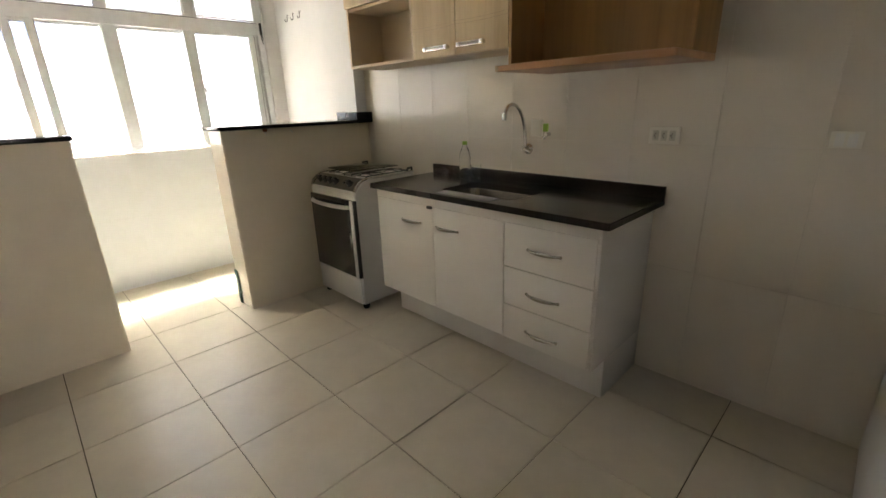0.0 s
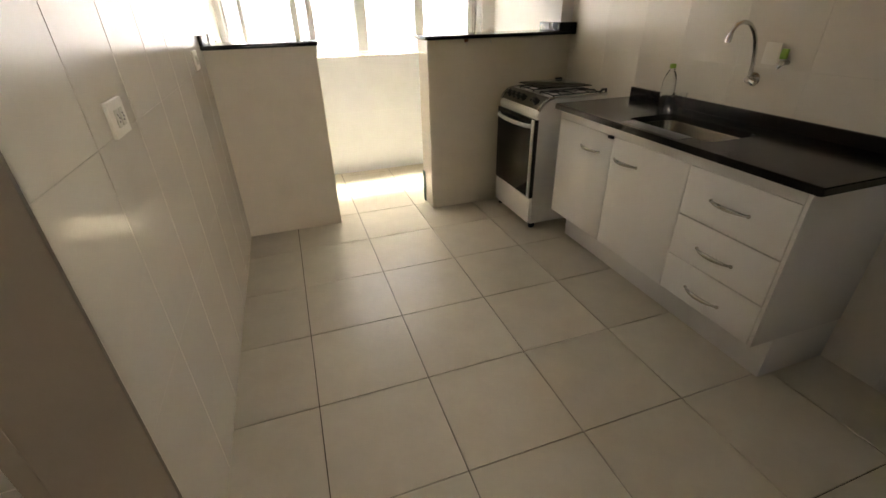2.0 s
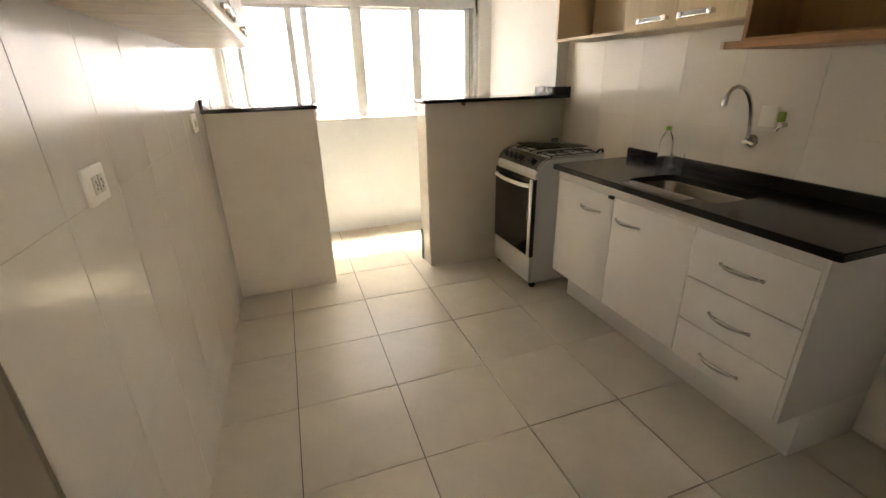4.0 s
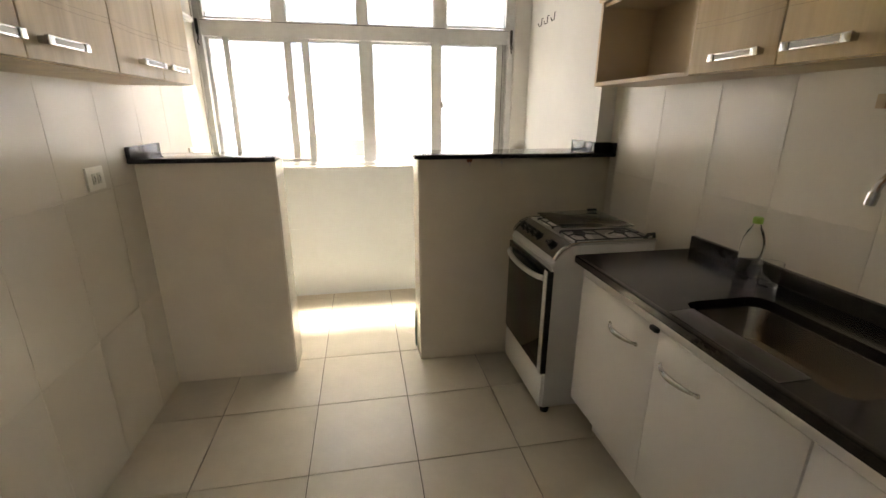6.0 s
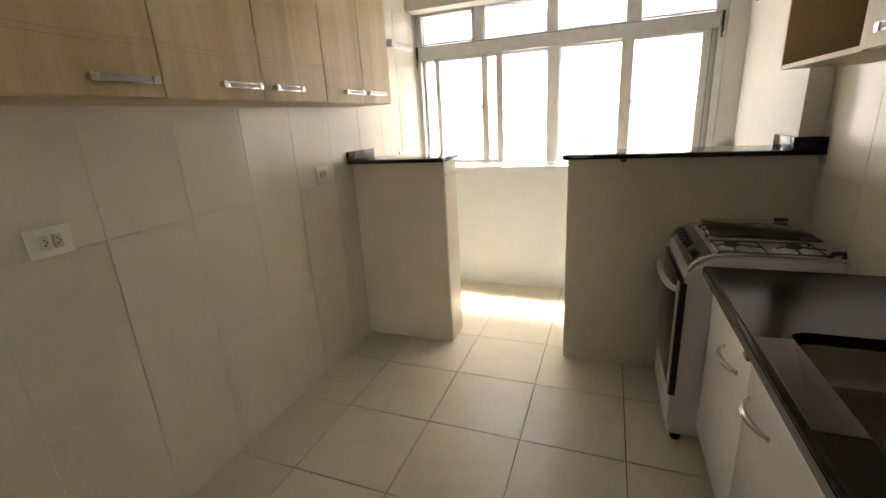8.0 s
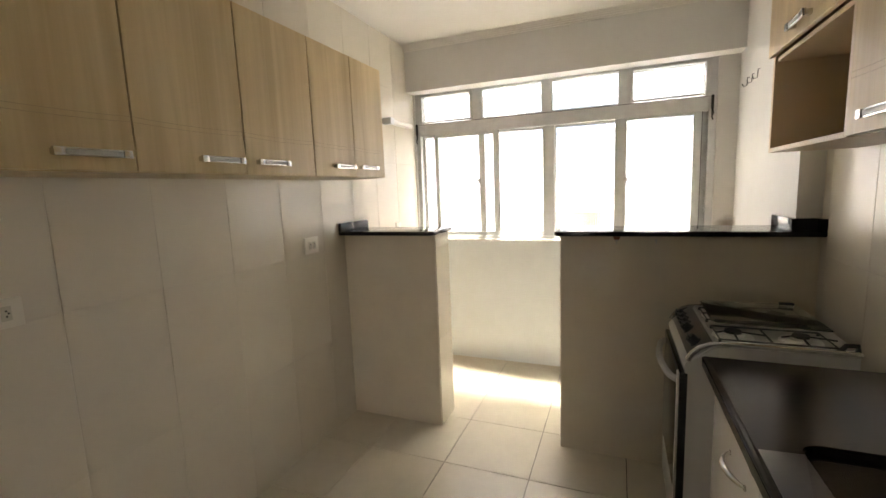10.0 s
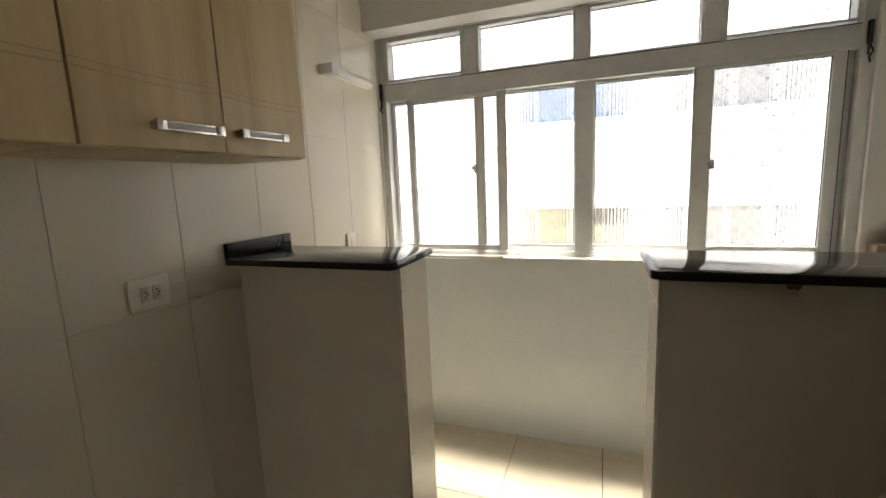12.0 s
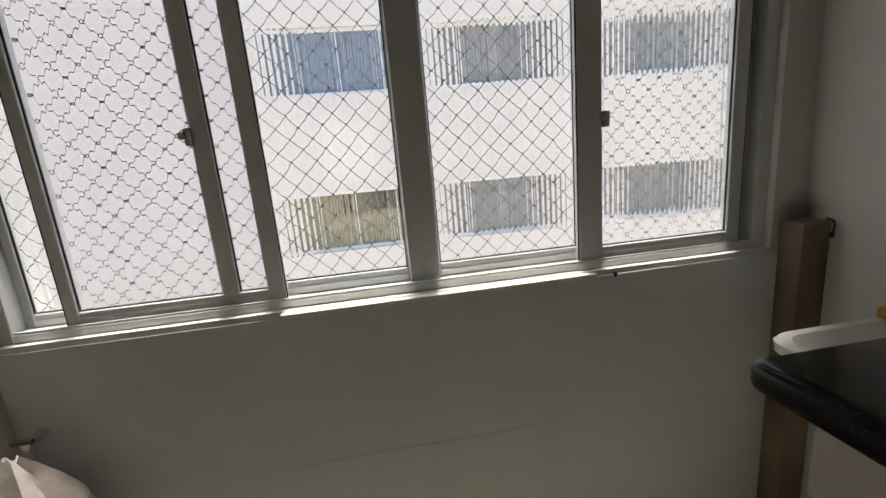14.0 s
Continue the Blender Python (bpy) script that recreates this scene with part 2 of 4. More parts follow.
def tube_bm(points, r, n=14, bm=None, closed=False):
    """A round bar swept along points; r a number or one radius a point."""
    own = bmesh.new()
    pts = [Vector(p) for p in points]
    rs = [r] * len(pts) if isinstance(r, (int, float)) else r
    rings, up = [], None
    for i, p in enumerate(pts):
        a = pts[i - 1] if i or closed else p
        b = pts[(i + 1) % len(pts)] if i + 1 < len(pts) or closed else p
        d = (b - a).normalized()
        if up is None:
            up = d.orthogonal().normalized()
        up = (up - d * up.dot(d)).normalized()
        side = d.cross(up)
        rings.append([own.verts.new(p + rs[i] * (math.cos(t) * up + math.sin(t) * side)) for t in (2 * math.pi * k / n for k in range(n))])
    count = len(rings)
    for i in range(count if closed else count - 1):
        a, b = rings[i], rings[(i + 1) % count]
        for k in range(n):
            own.faces.new((a[k], a[(k + 1) % n], b[(k + 1) % n], b[k]))
    if not closed:
        own.faces.new(rings[0][::-1])
        own.faces.new(rings[-1])
    return own if bm is None else merge(bm, own)


def lathe_bm(profile, n=28, center=(0, 0, 0), bm=None):
    """Turned body round z: profile of (radius, height)."""
    own = bmesh.new()
    rings = [[own.verts.new((center[0] + r * math.cos(2 * math.pi * k / n), center[1] + r * math.sin(2 * math.pi * k / n), center[2] + z)) for k in range(n)] for r, z in profile]
    for a, b in zip(rings, rings[1:]):
        for k in range(n):
            own.faces.new((a[k], a[(k + 1) % n], b[(k + 1) % n], b[k]))
    own.faces.new(rings[0][::-1])
    own.faces.new(rings[-1])
    return own if bm is None else merge(bm, own)


def mesh_of(name, bm, mat, smooth=True):
    bmesh.ops.recalc_face_normals(bm, faces=bm.faces)
    me = bpy.data.meshes.new(name)
    bm.to_mesh(me)
    bm.free()
    me.materials.append(mat)
    if smooth:
        for p in me.polygons:
            p.use_smooth = True
        me.set_sharp_from_angle(angle=radians(28))
    return me


def part(name, bm, mat, parent=None, label="", at=None, smooth=True):
    ob = new(name, mesh_of(name, bm, mat, smooth))
    if parent is not None:
        ob.parent = parent
        base = parent
        off = Vector((0, 0, 0))
        while base is not None:
            off += base.location
            base = base.parent
        ob.location = -off
    if at is not None:
        ob.location = at
    if label:
        ob["label"] = label
    return ob


def thing(name, at, label, category, group="", kind=""):
    ob = new(name)
    ob.empty_display_size = 0.05
    ob.location = at
    return tagged(ob, label, category, group, kind)


def structure(name, bm, mat, label="", category="", smooth=False):
    return tagged(part(name, bm, mat, smooth=smooth), label, category, kind="structure")


# ---- main sizes ----
XL, XR = -0.243, 2.165           # kitchen side walls
YW = 4.13                        # face of the wall under the window
ZC = 2.58                        # ceiling
HALF_Y0, HALF_Y1 = 3.022, 3.235  # half walls
BAR_Z = 1.206
XLR = 2.075                      # laundry's right wall
WX0, WX1, WZ0, WZ1 = -0.238, 1.958, 1.027, 2.262

# ---- large structure ----
structure("floor", box_bm(-3.2, 3.2, -4.0, 4.3, -0.12, -0.006), M_FGROUT, "cream ceramic tiled floor with thin dark joints", "floor")
structure("ceiling", box_bm(-3.2, 3.2, -4.0, 4.45, ZC, ZC + 0.12), M_CEIL, "plain white painted ceiling", "ceiling")
structure("wall_left", box_bm(XL - 0.20, XL - 0.002, 0.852, 4.35, 0, ZC), M_GROUT, "wall of glossy cream tiles with a few outlets", "wall")
structure("wall_right", box_bm(XR + 0.002, XR + 0.15, -0.15, 4.35, 0, ZC), M_GROUT, "wall of glossy cream tiles behind the sink", "wall")
structure("wall_pier", box_bm(XLR, XR + 0.002, 3.03, YW, 0, ZC), M_STAINED, "white plastered pier beside the laundry", "wall")

bm = box_bm(XL - 0.01, XR, YW, 4.35, 0, WZ0)
box_bm(XL - 0.01, WX0, YW, 4.35, WZ0, ZC, bm=bm)
box_bm(WX1, XR, YW, 4.35, WZ0, ZC, bm=bm)
box_bm(WX0, WX1, YW, 4.35, WZ1, ZC, bm=bm)
structure("wall_window", bm, M_STAINED, "white wall under and round the laundry window", "wall")
structure("beam", box_bm(XL - 0.002, XLR + 0.001, 4.0, YW + 0.004, 2.228, ZC), M_PLASTER, "white plastered beam above the window", "beam")
cove = bmesh.new()
for x0, x1, y0, y1 in ((XL, XLR, 3.955, 4.0),):
    for k in range(5):
        a, b = k / 5, (k + 1) / 5
        box_bm(x0, x1, y1 - 0.045 * b, y1, ZC - 0.045 * (1 - a) ** 1.5, ZC - 0.0, bm=cove)
structure("trim", cove, M_CEIL, "white ceiling cove above the window", "trim")

structure("wall_half_short", box_bm(XL - 0.002, 0.372, HALF_Y0, HALF_Y1, 0, BAR_Z - 0.022, 0.002), M_HALF, "cream half wall under a granite top", "half wall")
structure("wall_half_long", box_bm(1.090, XLR + 0.12, HALF_Y0, HALF_Y1, 0, BAR_Z - 0.022, 0.002), M_HALF, "cream half wall under a granite top", "half wall")

# ---- opening to the next room and the rest of the shell ----
structure("wall_back", box_bm(0.78, XR + 0.15, -0.15, 0.02, 0, ZC), M_PLASTER, "plain cream wall beside the kitchen entry", "wall")
structure("wall_entry", box_bm(-1.75, -1.6, -4.0, 4.35, 0, ZC), M_PLASTER, "plain wall of the hall beside the kitchen", "wall")
structure("wall_hall", box_bm(-1.6, XL - 0.2, 2.6, 2.75, 0, ZC), M_PLASTER, "plain wall closing the hall", "wall")
# Unseen wall; its opening is added to let fill light reach the kitchen.
bm = box_bm(-1.6, -0.25, -4.0, -3.85, 0, ZC)
box_bm(0.9, 3.2, -4.0, -3.85, 0, ZC, bm=bm)
box_bm(-0.25, 0.9, -4.0, -3.85, 0, 1.0, bm=bm)
box_bm(-0.25, 0.9, -4.0, -3.85, 2.1, ZC, bm=bm)
structure("wall_unseen_room", bm, M_PLASTER, "plain wall of the unseen room behind with an added light opening", "wall")
structure("wall_side_room", box_bm(3.05, 3.2, -3.85, -0.15, 0, ZC), M_PLASTER, "plain wall of the room behind", "wall")
structure("wall_room_corner", box_bm(XR + 0.15, 3.05, -0.15, 0.0, 0, ZC), M_PLASTER, "plain wall of the room behind", "wall")


# Board added over the wall end; board and trim carry its dimness as colour.
structure("door_trim", box_bm(XL - 0.205, XL + 0.0015, 0.838, 0.8515, 0, 2.3, 0.002), M_DIM_JAMB, "dark brownish board added over the end of the wall", "trim")
structure("trim", box_bm(XL - 0.252, XL - 0.2055, 0.845, 0.99, 0, 2.2), M_DIM_JAMB, "door trim at the kitchen entry, darkened to look shaded", "trim")


# ---- laundry window ----
GY = 4.222
window = thing("window_1", (0.87, 4.2, WZ0), "grey aluminium laundry window with ribbed panes and a row of top lights", "window", kind="structure")
F0, F1 = 4.153, 4.249


def bars(rects, y0, y1, bevel=0.002):
    b = bmesh.new()
    for x0, x1, z0, z1 in rects:
        box_bm(x0, x1, y0, y1, z0, z1, bevel, 1, bm=b)
    return b


outer = [(WX0, WX0 + 0.036, WZ0, WZ1), (1.913, WX1, WZ0, WZ1), (WX0 + 0.036, 1.913, WZ0, WZ0 + 0.022), (WX0 + 0.036, 1.913, 2.230, WZ1)]
part("outer_frame", bars(outer, F0, F1), M_ALU, window)
part("transom", bars([(WX0 + 0.036, 1.913, 1.893, 1.988)], F0 + 0.008, F1 - 0.015), M_ALU, window)
for x0, x1 in ((0.263, 0.329), (0.819, 0.878), (1.363, 1.428)):
    part("mullion", bars([(x0, x1, 1.988, 2.230)], F0 + 0.012, F1 - 0.015), M_ALU, window)
part("mullion", bars([(0.820, 0.907, WZ0 + 0.022, 1.893)], F0 + 0.022, F1 - 0.015), M_ALU, window)
part("jamb", bars([(1.873, 1.914, WZ0 + 0.0225, 1.8925)], 4.1965, F1 - 0.015), M_ALU, window)


def ribbed_pane(x0, x1, z0, z1, y, pitch=0.0165, depth=0.0006):
    """A ribbed glass pane: half-round flutes on the outer face, plain inside."""
    b = bmesh.new()
    steps = max(8, int((x1 - x0) / pitch * 8))
    front, back = [], []
    for i in range(steps + 1):
        x = x0 + (x1 - x0) * i / steps
        d = depth * math.sin(math.pi * (x - x0) / pitch) ** 2
        front.append([b.verts.new((x, y, z)) for z in (z0, z1)])
        back.append([b.verts.new((x, y + 0.003 + d, z)) for z in (z0, z1)])
    for i in range(steps):
        b.faces.new((front[i][0], front[i + 1][0], front[i + 1][1], front[i][1]))
        b.faces.new((back[i][0], back[i][1], back[i + 1][1], back[i + 1][0]))
        b.faces.new((front[i][1], front[i + 1][1], back[i + 1][1], back[i][1]))
        b.faces.new((front[i][0], back[i][0], back[i + 1][0], front[i + 1][0]))
    b.faces.new((front[0][0], front[0][1], back[0][1], back[0][0]))
    b.faces.new((front[-1][0], back[-1][0], back[-1][1], front[-1][1]))
    return b


def seal_or_shadow(x0, x1, z0, z1, y0, y1, w, parent):
    """A dark strip just inside an opening: glazing rubber, and shadow gaps round sashes."""
    part("seal_or_shadow", bars([(x0, x0 + w, z0, z1), (x1 - w, x1, z0, z1), (x0 + w, x1 - w, z0, z0 + w), (x0 + w, x1 - w, z1 - w, z1)], y0, y1, 0.0), M_RUBBER, parent, "thin black strip, glazing rubber and shadow gap")


def pane(name, x0, x1, z0, z1, y, parent, glass=None):
    ob = part(name, ribbed_pane(x0, x1, z0, z1, y), glass or M_GLASS, parent, "ribbed clear glass pane")
    ob.visible_shadow = False
    seal_or_shadow(x0 + 0.002, x1 - 0.002, z0 + 0.003, z1 - 0.003, y - 0.007, y - 0.001, 0.0035, parent)
    return ob


# top lights: two tilting sashes at the ends, two fixed panes between
for x0, x1 in ((WX0 + 0.036, 0.263), (0.329, 0.819), (0.878, 1.363), (1.428, 1.913)):
    tilting = x0 < 0 or x1 > 1.5
    light = thing("top_light", (x0, GY, 1.988), "", "")
    light.parent = window
    light.location = Vector((x0, GY, 1.988)) - window.location
    e = 0.022 if tilting else 0.010
    part("sash_frame", bars([(x0, x0 + e, 1.988, 2.230), (x1 - e, x1, 1.988, 2.230), (x0 + e, x1 - e, 2.0, 1.988 + e), (x0 + e, x1 - e, 2.230 - e, 2.230)],
                            F0 + (0.003 if tilting else 0.02), F1 - 0.025), M_ALU, light)
    pane("pane", x0 + e - 0.003, x1 - e + 0.003, 1.988 + e - 0.003, 2.230 - e + 0.003, GY, light)


def sash(x0, x1, z0, z1, y0, y1, left, right, low, high, stiles=(), panes=(), glass=None):
    s = thing("sash", (x0, (y0 + y1) / 2, z0), "", "")
    s.parent = window
    s.location = Vector((x0, (y0 + y1) / 2, z0)) - window.location
    r = [(x0, x0 + left, z0, z1), (x1 - right, x1, z0, z1), (x0 + left, x1 - right, z0, z0 + low), (x0 + left, x1 - right, z1 - high, z1)]
    for a, b in stiles:
        r.append((a, b, z0 + low, z1 - high))
    part("sash_frame", bars(r, y0, y1), M_ALU, s)
    inner = bmesh.new()
    for a, b, c, d in r[2:4]:
        box_bm(a, b, y0 - 0.004, y0, (c + d) / 2 - 0.002, (c + d) / 2 + 0.002, bm=inner)
    part("glazing_bead", inner, M_ALU, s)
    for a, b in panes:
        pane("pane", a, b, z0 + low - 0.003, z1 - high + 0.003, (y0 + y1) / 2, s, glass)
    return s


ZS0, ZS1 = WZ0 + 0.022, 1.893
sash(WX0 + 0.036, -0.068, ZS0, ZS1, 4.204, 4.230, 0.022, 0.012, 0.035, 0.012, panes=[(-0.183, -0.077)])
slide = sash(-0.080, 0.472, ZS0, ZS1, 4.168, 4.196, 0.030, 0.044, 0.036, 0.022, stiles=[(0.309, 0.352)], panes=[(-0.053, 0.311), (0.350, 0.430)], glass=M_DUSTY)
sash(0.437, 0.820, ZS0, ZS1, 4.204, 4.230, 0.020, 0.004, 0.040, 0.014, panes=[(0.455, 0.818)])
sash(0.907, 1.350, ZS0, ZS1, 4.204, 4.230, 0.006, 0.004, 0.040, 0.014, panes=[(0.911, 1.348)])
slide2 = sash(1.336, 1.878, ZS0, ZS1, 4.168, 4.196, 0.075, 0.046, 0.040, 0.014, panes=[(1.408, 1.835)])
for s, x, z in ((slide, 0.308, 1.500), (slide2, 1.416, 1.463)):
    b = box_bm(x - 0.008, x + 0.008, 4.150, 4.168, z - 0.022, z + 0.022, 0.002)
    box_bm(x - 0.020, x - 0.004, 4.144, 4.154, z - 0.006, z + 0.012, 0.002, bm=b)
    part("latch", b, M_STEEL, s, "small metal sash latch")
# Black strips stand in for the shadow gaps round both sliding sashes.
for sx0, sx1, sz1 in ((-0.083, 0.475, 1.896), (1.333, 1.881, 1.896)):
    seal_or_shadow(sx0, sx1, ZS0 - 0.0015, sz1, 4.1695, 4.174, 0.0030, window)
# Black strip drawn as the shadow line under the outer frame.
part("seal_or_shadow", bars([(WX0 + 0.002, WX1 - 0.002, WZ0 - 0.0035, WZ0 - 0.0002)], 4.149, 4.156, 0.0), M_RUBBER, window, "thin black strip, glazing rubber and shadow gap")
part("seal_or_shadow", bars([(WX0 + 0.036, 1.913, 1.986, 1.9895)], F0 + 0.0055, F0 + 0.0079, 0.0), M_RUBBER, window, "thin black strip, glazing rubber and shadow gap")
part("track", bars([(-0.2, 1.911, WZ0 + 0.022, WZ0 + 0.028)], 4.156, 4.164, 0.001), M_ALU, window)
for x in (-0.222, 1.930):
    b = cyl_bm((x, 4.140, 1.86), (x, 4.140, 1.99), 0.004, n=8)
    box_bm(x - 0.008, x + 0.008, 4.128, 4.146, 1.90, 1.99, 0.003, bm=b)
    b = tube_bm([(x, 4.132, 1.90), (x + 0.006, 4.120, 1.87), (x - 0.004, 4.122, 1.85), (x + 0.004, 4.130, 1.83)], 0.004, 8, bm=b)
    part("tilt_lever", b, M_BLACK, window, "dark tilt lever of the top light")
tagged(part("window_ledge", box_bm(0.46, 1.36, 4.105, 4.146, WZ0 - 0.014, WZ0 - 0.002, 0.002), M_PLASTIC), "thin white ledge under the laundry window", "window ledge", kind="structure")

# safety net outside: diagonal cords with a knot at every crossing
net = bmesh.new()
step, NY = 0.063, 4.239
nx0, nx1, nz0, nz1 = -0.225, 1.948, 1.038, 2.250
rnd = random.Random(4)
knots = {}


def knot(i, j):
    if (i, j) not in knots:
        knots[(i, j)] = Vector((nx0 + i * step / 2 + rnd.uniform(-0.003, 0.003), NY + rnd.uniform(-0.003, 0.003), nz0 + j * step / 2 + rnd.uniform(-0.003, 0.003)))
    return knots[(i, j)]


def cord(b, p, q, r=0.0012):
    d = (q - p).normalized()
    u = Vector((0, 1, 0))
    v = d.cross(u)
    a = [b.verts.new(p + r * (math.cos(t) * u + math.sin(t) * v)) for t in (0, 2.09, 4.19)]
    c = [b.verts.new(q + r * (math.cos(t) * u + math.sin(t) * v)) for t in (0, 2.09, 4.19)]
    for k in range(3):
        b.faces.new((a[k], a[(k + 1) % 3], c[(k + 1) % 3], c[k]))


for i in range(int((nx1 - nx0) / step * 2) + 1):
    for j in range(int((nz1 - nz0) / step * 2) + 1):
        if (i + j) % 2:
            continue
        k = knot(i, j)
        for di in (-1, 1):
            if 0 <= i + di <= (nx1 - nx0) / step * 2:
                q = knot(i + di, j + 1)
                mid = (k + q) / 2 + Vector((0.0015 * di, 0, -0.0015))
                cord(net, k, mid)
                cord(net, mid, q)
        s = 0.0038
        tips = [net.verts.new(k + Vector(o)) for o in ((s, 0, 0), (0, 0, s), (-s, 0, 0), (0, 0, -s), (0, -s, 0), (0, s, 0))]
        for a in range(4):
            net.faces.new((tips[a], tips[(a + 1) % 4], tips[4]))
            net.faces.new((tips[(a + 1) % 4], tips[a], tips[5]))
tagged(part("safety_net", net, M_NET), "grey diamond-mesh safety net stretched outside the window", "safety net", kind="stuff")

# ---- building opposite ----
FY = 10.5
house = thing("apartment_building", (1.0, FY + 2, -12.0), "pale rendered apartment building with small windows, seen across the shaft", "building")
WINS = [(-0.6, 1.35, 2.46, 3.47, M_BLUE), (2.1, 3.9, 2.46, 3.47, M_FGLASS), (5.0, 7.4, 2.46, 3.47, M_FGLASS),
        (-0.6, 1.35, -0.12, 0.90, M_TAN), (2.1, 3.9, -0.12, 0.90, M_FGLASS), (5.0, 7.4, -0.12, 0.90, M_FGLASS),
        (-0.6, 1.35, 5.1, 6.1, M_FGLASS), (2.1, 3.9, 5.1, 6.1, M_FGLASS), (5.0, 7.4, 5.1, 6.1, M_FGLASS)]
zs = [-12.0, -0.12, 0.90, 2.46, 3.47, 5.1, 6.1, 8.6]
xs = [-9.0, -0.6, 1.35, 2.1, 3.9, 5.0, 7.4, 12.0]
b = bmesh.new()
for r in range(len(zs) - 1):
    if r % 2 == 0:
        box_bm(xs[0], xs[-1], FY, FY + 0.22, zs[r], zs[r + 1], bm=b)
    else:
        for k in range(0, len(xs) - 1, 2):
            box_bm(xs[k], xs[k + 1], FY, FY + 0.22, zs[r], zs[r + 1], bm=b)
box_bm(xs[0], xs[-1], FY + 0.22, FY + 4, -12, 8.6, bm=b)
part("wall", b, M_FACADE, house, smooth=False)
part("roof", box_bm(xs[0] - 0.1, xs[-1] + 0.1, FY - 0.1, FY + 4.1, 8.6, 8.8), M_FACADE, house)
for x0, x1, z0, z1, mat in WINS:
    w = thing("window", (x0, FY + 0.12, z0), "", "")
    w.parent = house
    w.location = Vector((x0, FY + 0.12, z0)) - house.location
    fr = bmesh.new()
    n = 3
    for a, c, d, e in [(x0, x1, z0, z0 + 0.05), (x0, x1, z1 - 0.05, z1)] + [(x0 + (x1 - x0 - 0.05) * k / n, x0 + (x1 - x0 - 0.05) * k / n + 0.05, z0 + 0.05, z1 - 0.05) for k in range(n + 1)]:
        box_bm(a, c, FY + 0.09, FY + 0.14, d, e, bm=fr)
    part("frame", fr, M_ALU, w)
    part("glass", box_bm(x0, x1, FY + 0.142, FY + 0.15, z0, z1), mat, w)
    if mat is M_TAN:
        sl = bmesh.new()
        for k in range(9):
            box_bm(0.48 + k * 0.09, 0.515 + k * 0.09, FY + 0.10, FY + 0.13, 0.52, 0.84, bm=sl)
        part("grille", sl, M_BLACK, w)
# Unseen sunlit wall, added behind the hall to bounce warm light inside.
rear_reflector = thing("apartment_building", (1.0, -12.5, -12.0), "unseen pale wall added to bounce sun into the hall opening", "building")
part("wall", box_bm(-12, 14, -13.5, -12.0, -12, 8.0), M_FACADE, rear_reflector)
part("roof", box_bm(-12.1, 14.1, -13.6, -11.9, 8.0, 8.2), M_FACADE, rear_reflector)
tagged(part("ground", box_bm(-40, 40, -60, 60, -12.3, -12.0), M_FACADE), "pale paved ground far below between the buildings", "ground", kind="structure")


# ---- granite tops of the half walls ----
def slab_bm(outline, z0, z1, bevel=0.006):
    b = bmesh.new()
    f = b.faces.new([b.verts.new((x, y, z0)) for x, y in outline])
    ret = bmesh.ops.extrude_face_region(b, geom=[f])
    vs = [g for g in ret["geom"] if isinstance(g, bmesh.types.BMVert)]
    bmesh.ops.translate(b, verts=vs, vec=(0, 0, z1 - z0))
    bmesh.ops.recalc_face_normals(b, faces=b.faces)
    rim = [e for e in b.edges if abs(e.verts[0].co.z - e.verts[1].co.z) < 1e-6]
    bmesh.ops.bevel(b, geom=rim, offset=bevel, segments=2, affect="EDGES", profile=0.5)
    return b


def rounded(pts_r):
    """Corners (x, y, r) turned into an outline with rounded corners."""
    out = []
    n = len(pts_r)
    for i, (x, y, r) in enumerate(pts_r):
        if r == 0:
            out.append((x, y))
            continue
        p, a, c = Vector((x, y)), Vector(pts_r[i - 1][:2]), Vector(pts_r[(i + 1) % n][:2])
        u, v = (a - p).normalized(), (c - p).normalized()
        for k in range(6):
            t = k / 5
            q = p + u * r * (1 - t) ** 2 + v * r * t ** 2
            out.append((q.x, q.y))
    return out


BT = 0.024
bar_a = thing("granite_top", ((XL + 0.4) / 2, 3.12, BAR_Z - BT), "polished black granite top with an upstand on the short half wall", "granite top")
part("slab", slab_bm(rounded([(XL, 2.962, 0), (0.392, 2.962, 0.03), (0.392, 3.278, 0.02), (XL, 3.282, 0)]), BAR_Z - BT, BAR_Z), M_GRANITE, bar_a)
part("upstand", box_bm(XL, XL + 0.02, 2.962, 3.278, BAR_Z, BAR_Z + 0.052, 0.002), M_GRANITE, bar_a)
bar_b = thing("granite_top", (1.6, 3.12, BAR_Z - BT), "polished black granite top with a low upstand round the pier", "granite top")
part("slab", slab_bm(rounded([(1.058, 2.962, 0.03), (XR, 2.962, 0), (XR, 3.028, 0), (XLR, 3.028, 0), (XLR, 3.282, 0), (1.058, 3.282, 0.02)]), BAR_Z - BT, BAR_Z), M_GRANITE, bar_b)
part("upstand", box_bm(XR - 0.02, XR, 2.962, 3.008, BAR_Z, BAR_Z + 0.052, 0.002), M_GRANITE, bar_b)
part("upstand", box_bm(XLR - 0.02, XR, 3.008, 3.028, BAR_Z, BAR_Z + 0.052, 0.002), M_GRANITE, bar_b)
part("upstand", box_bm(XLR - 0.02, XLR, 3.030, 3.278, BAR_Z, BAR_Z + 0.052, 0.002), M_GRANITE, bar_b)


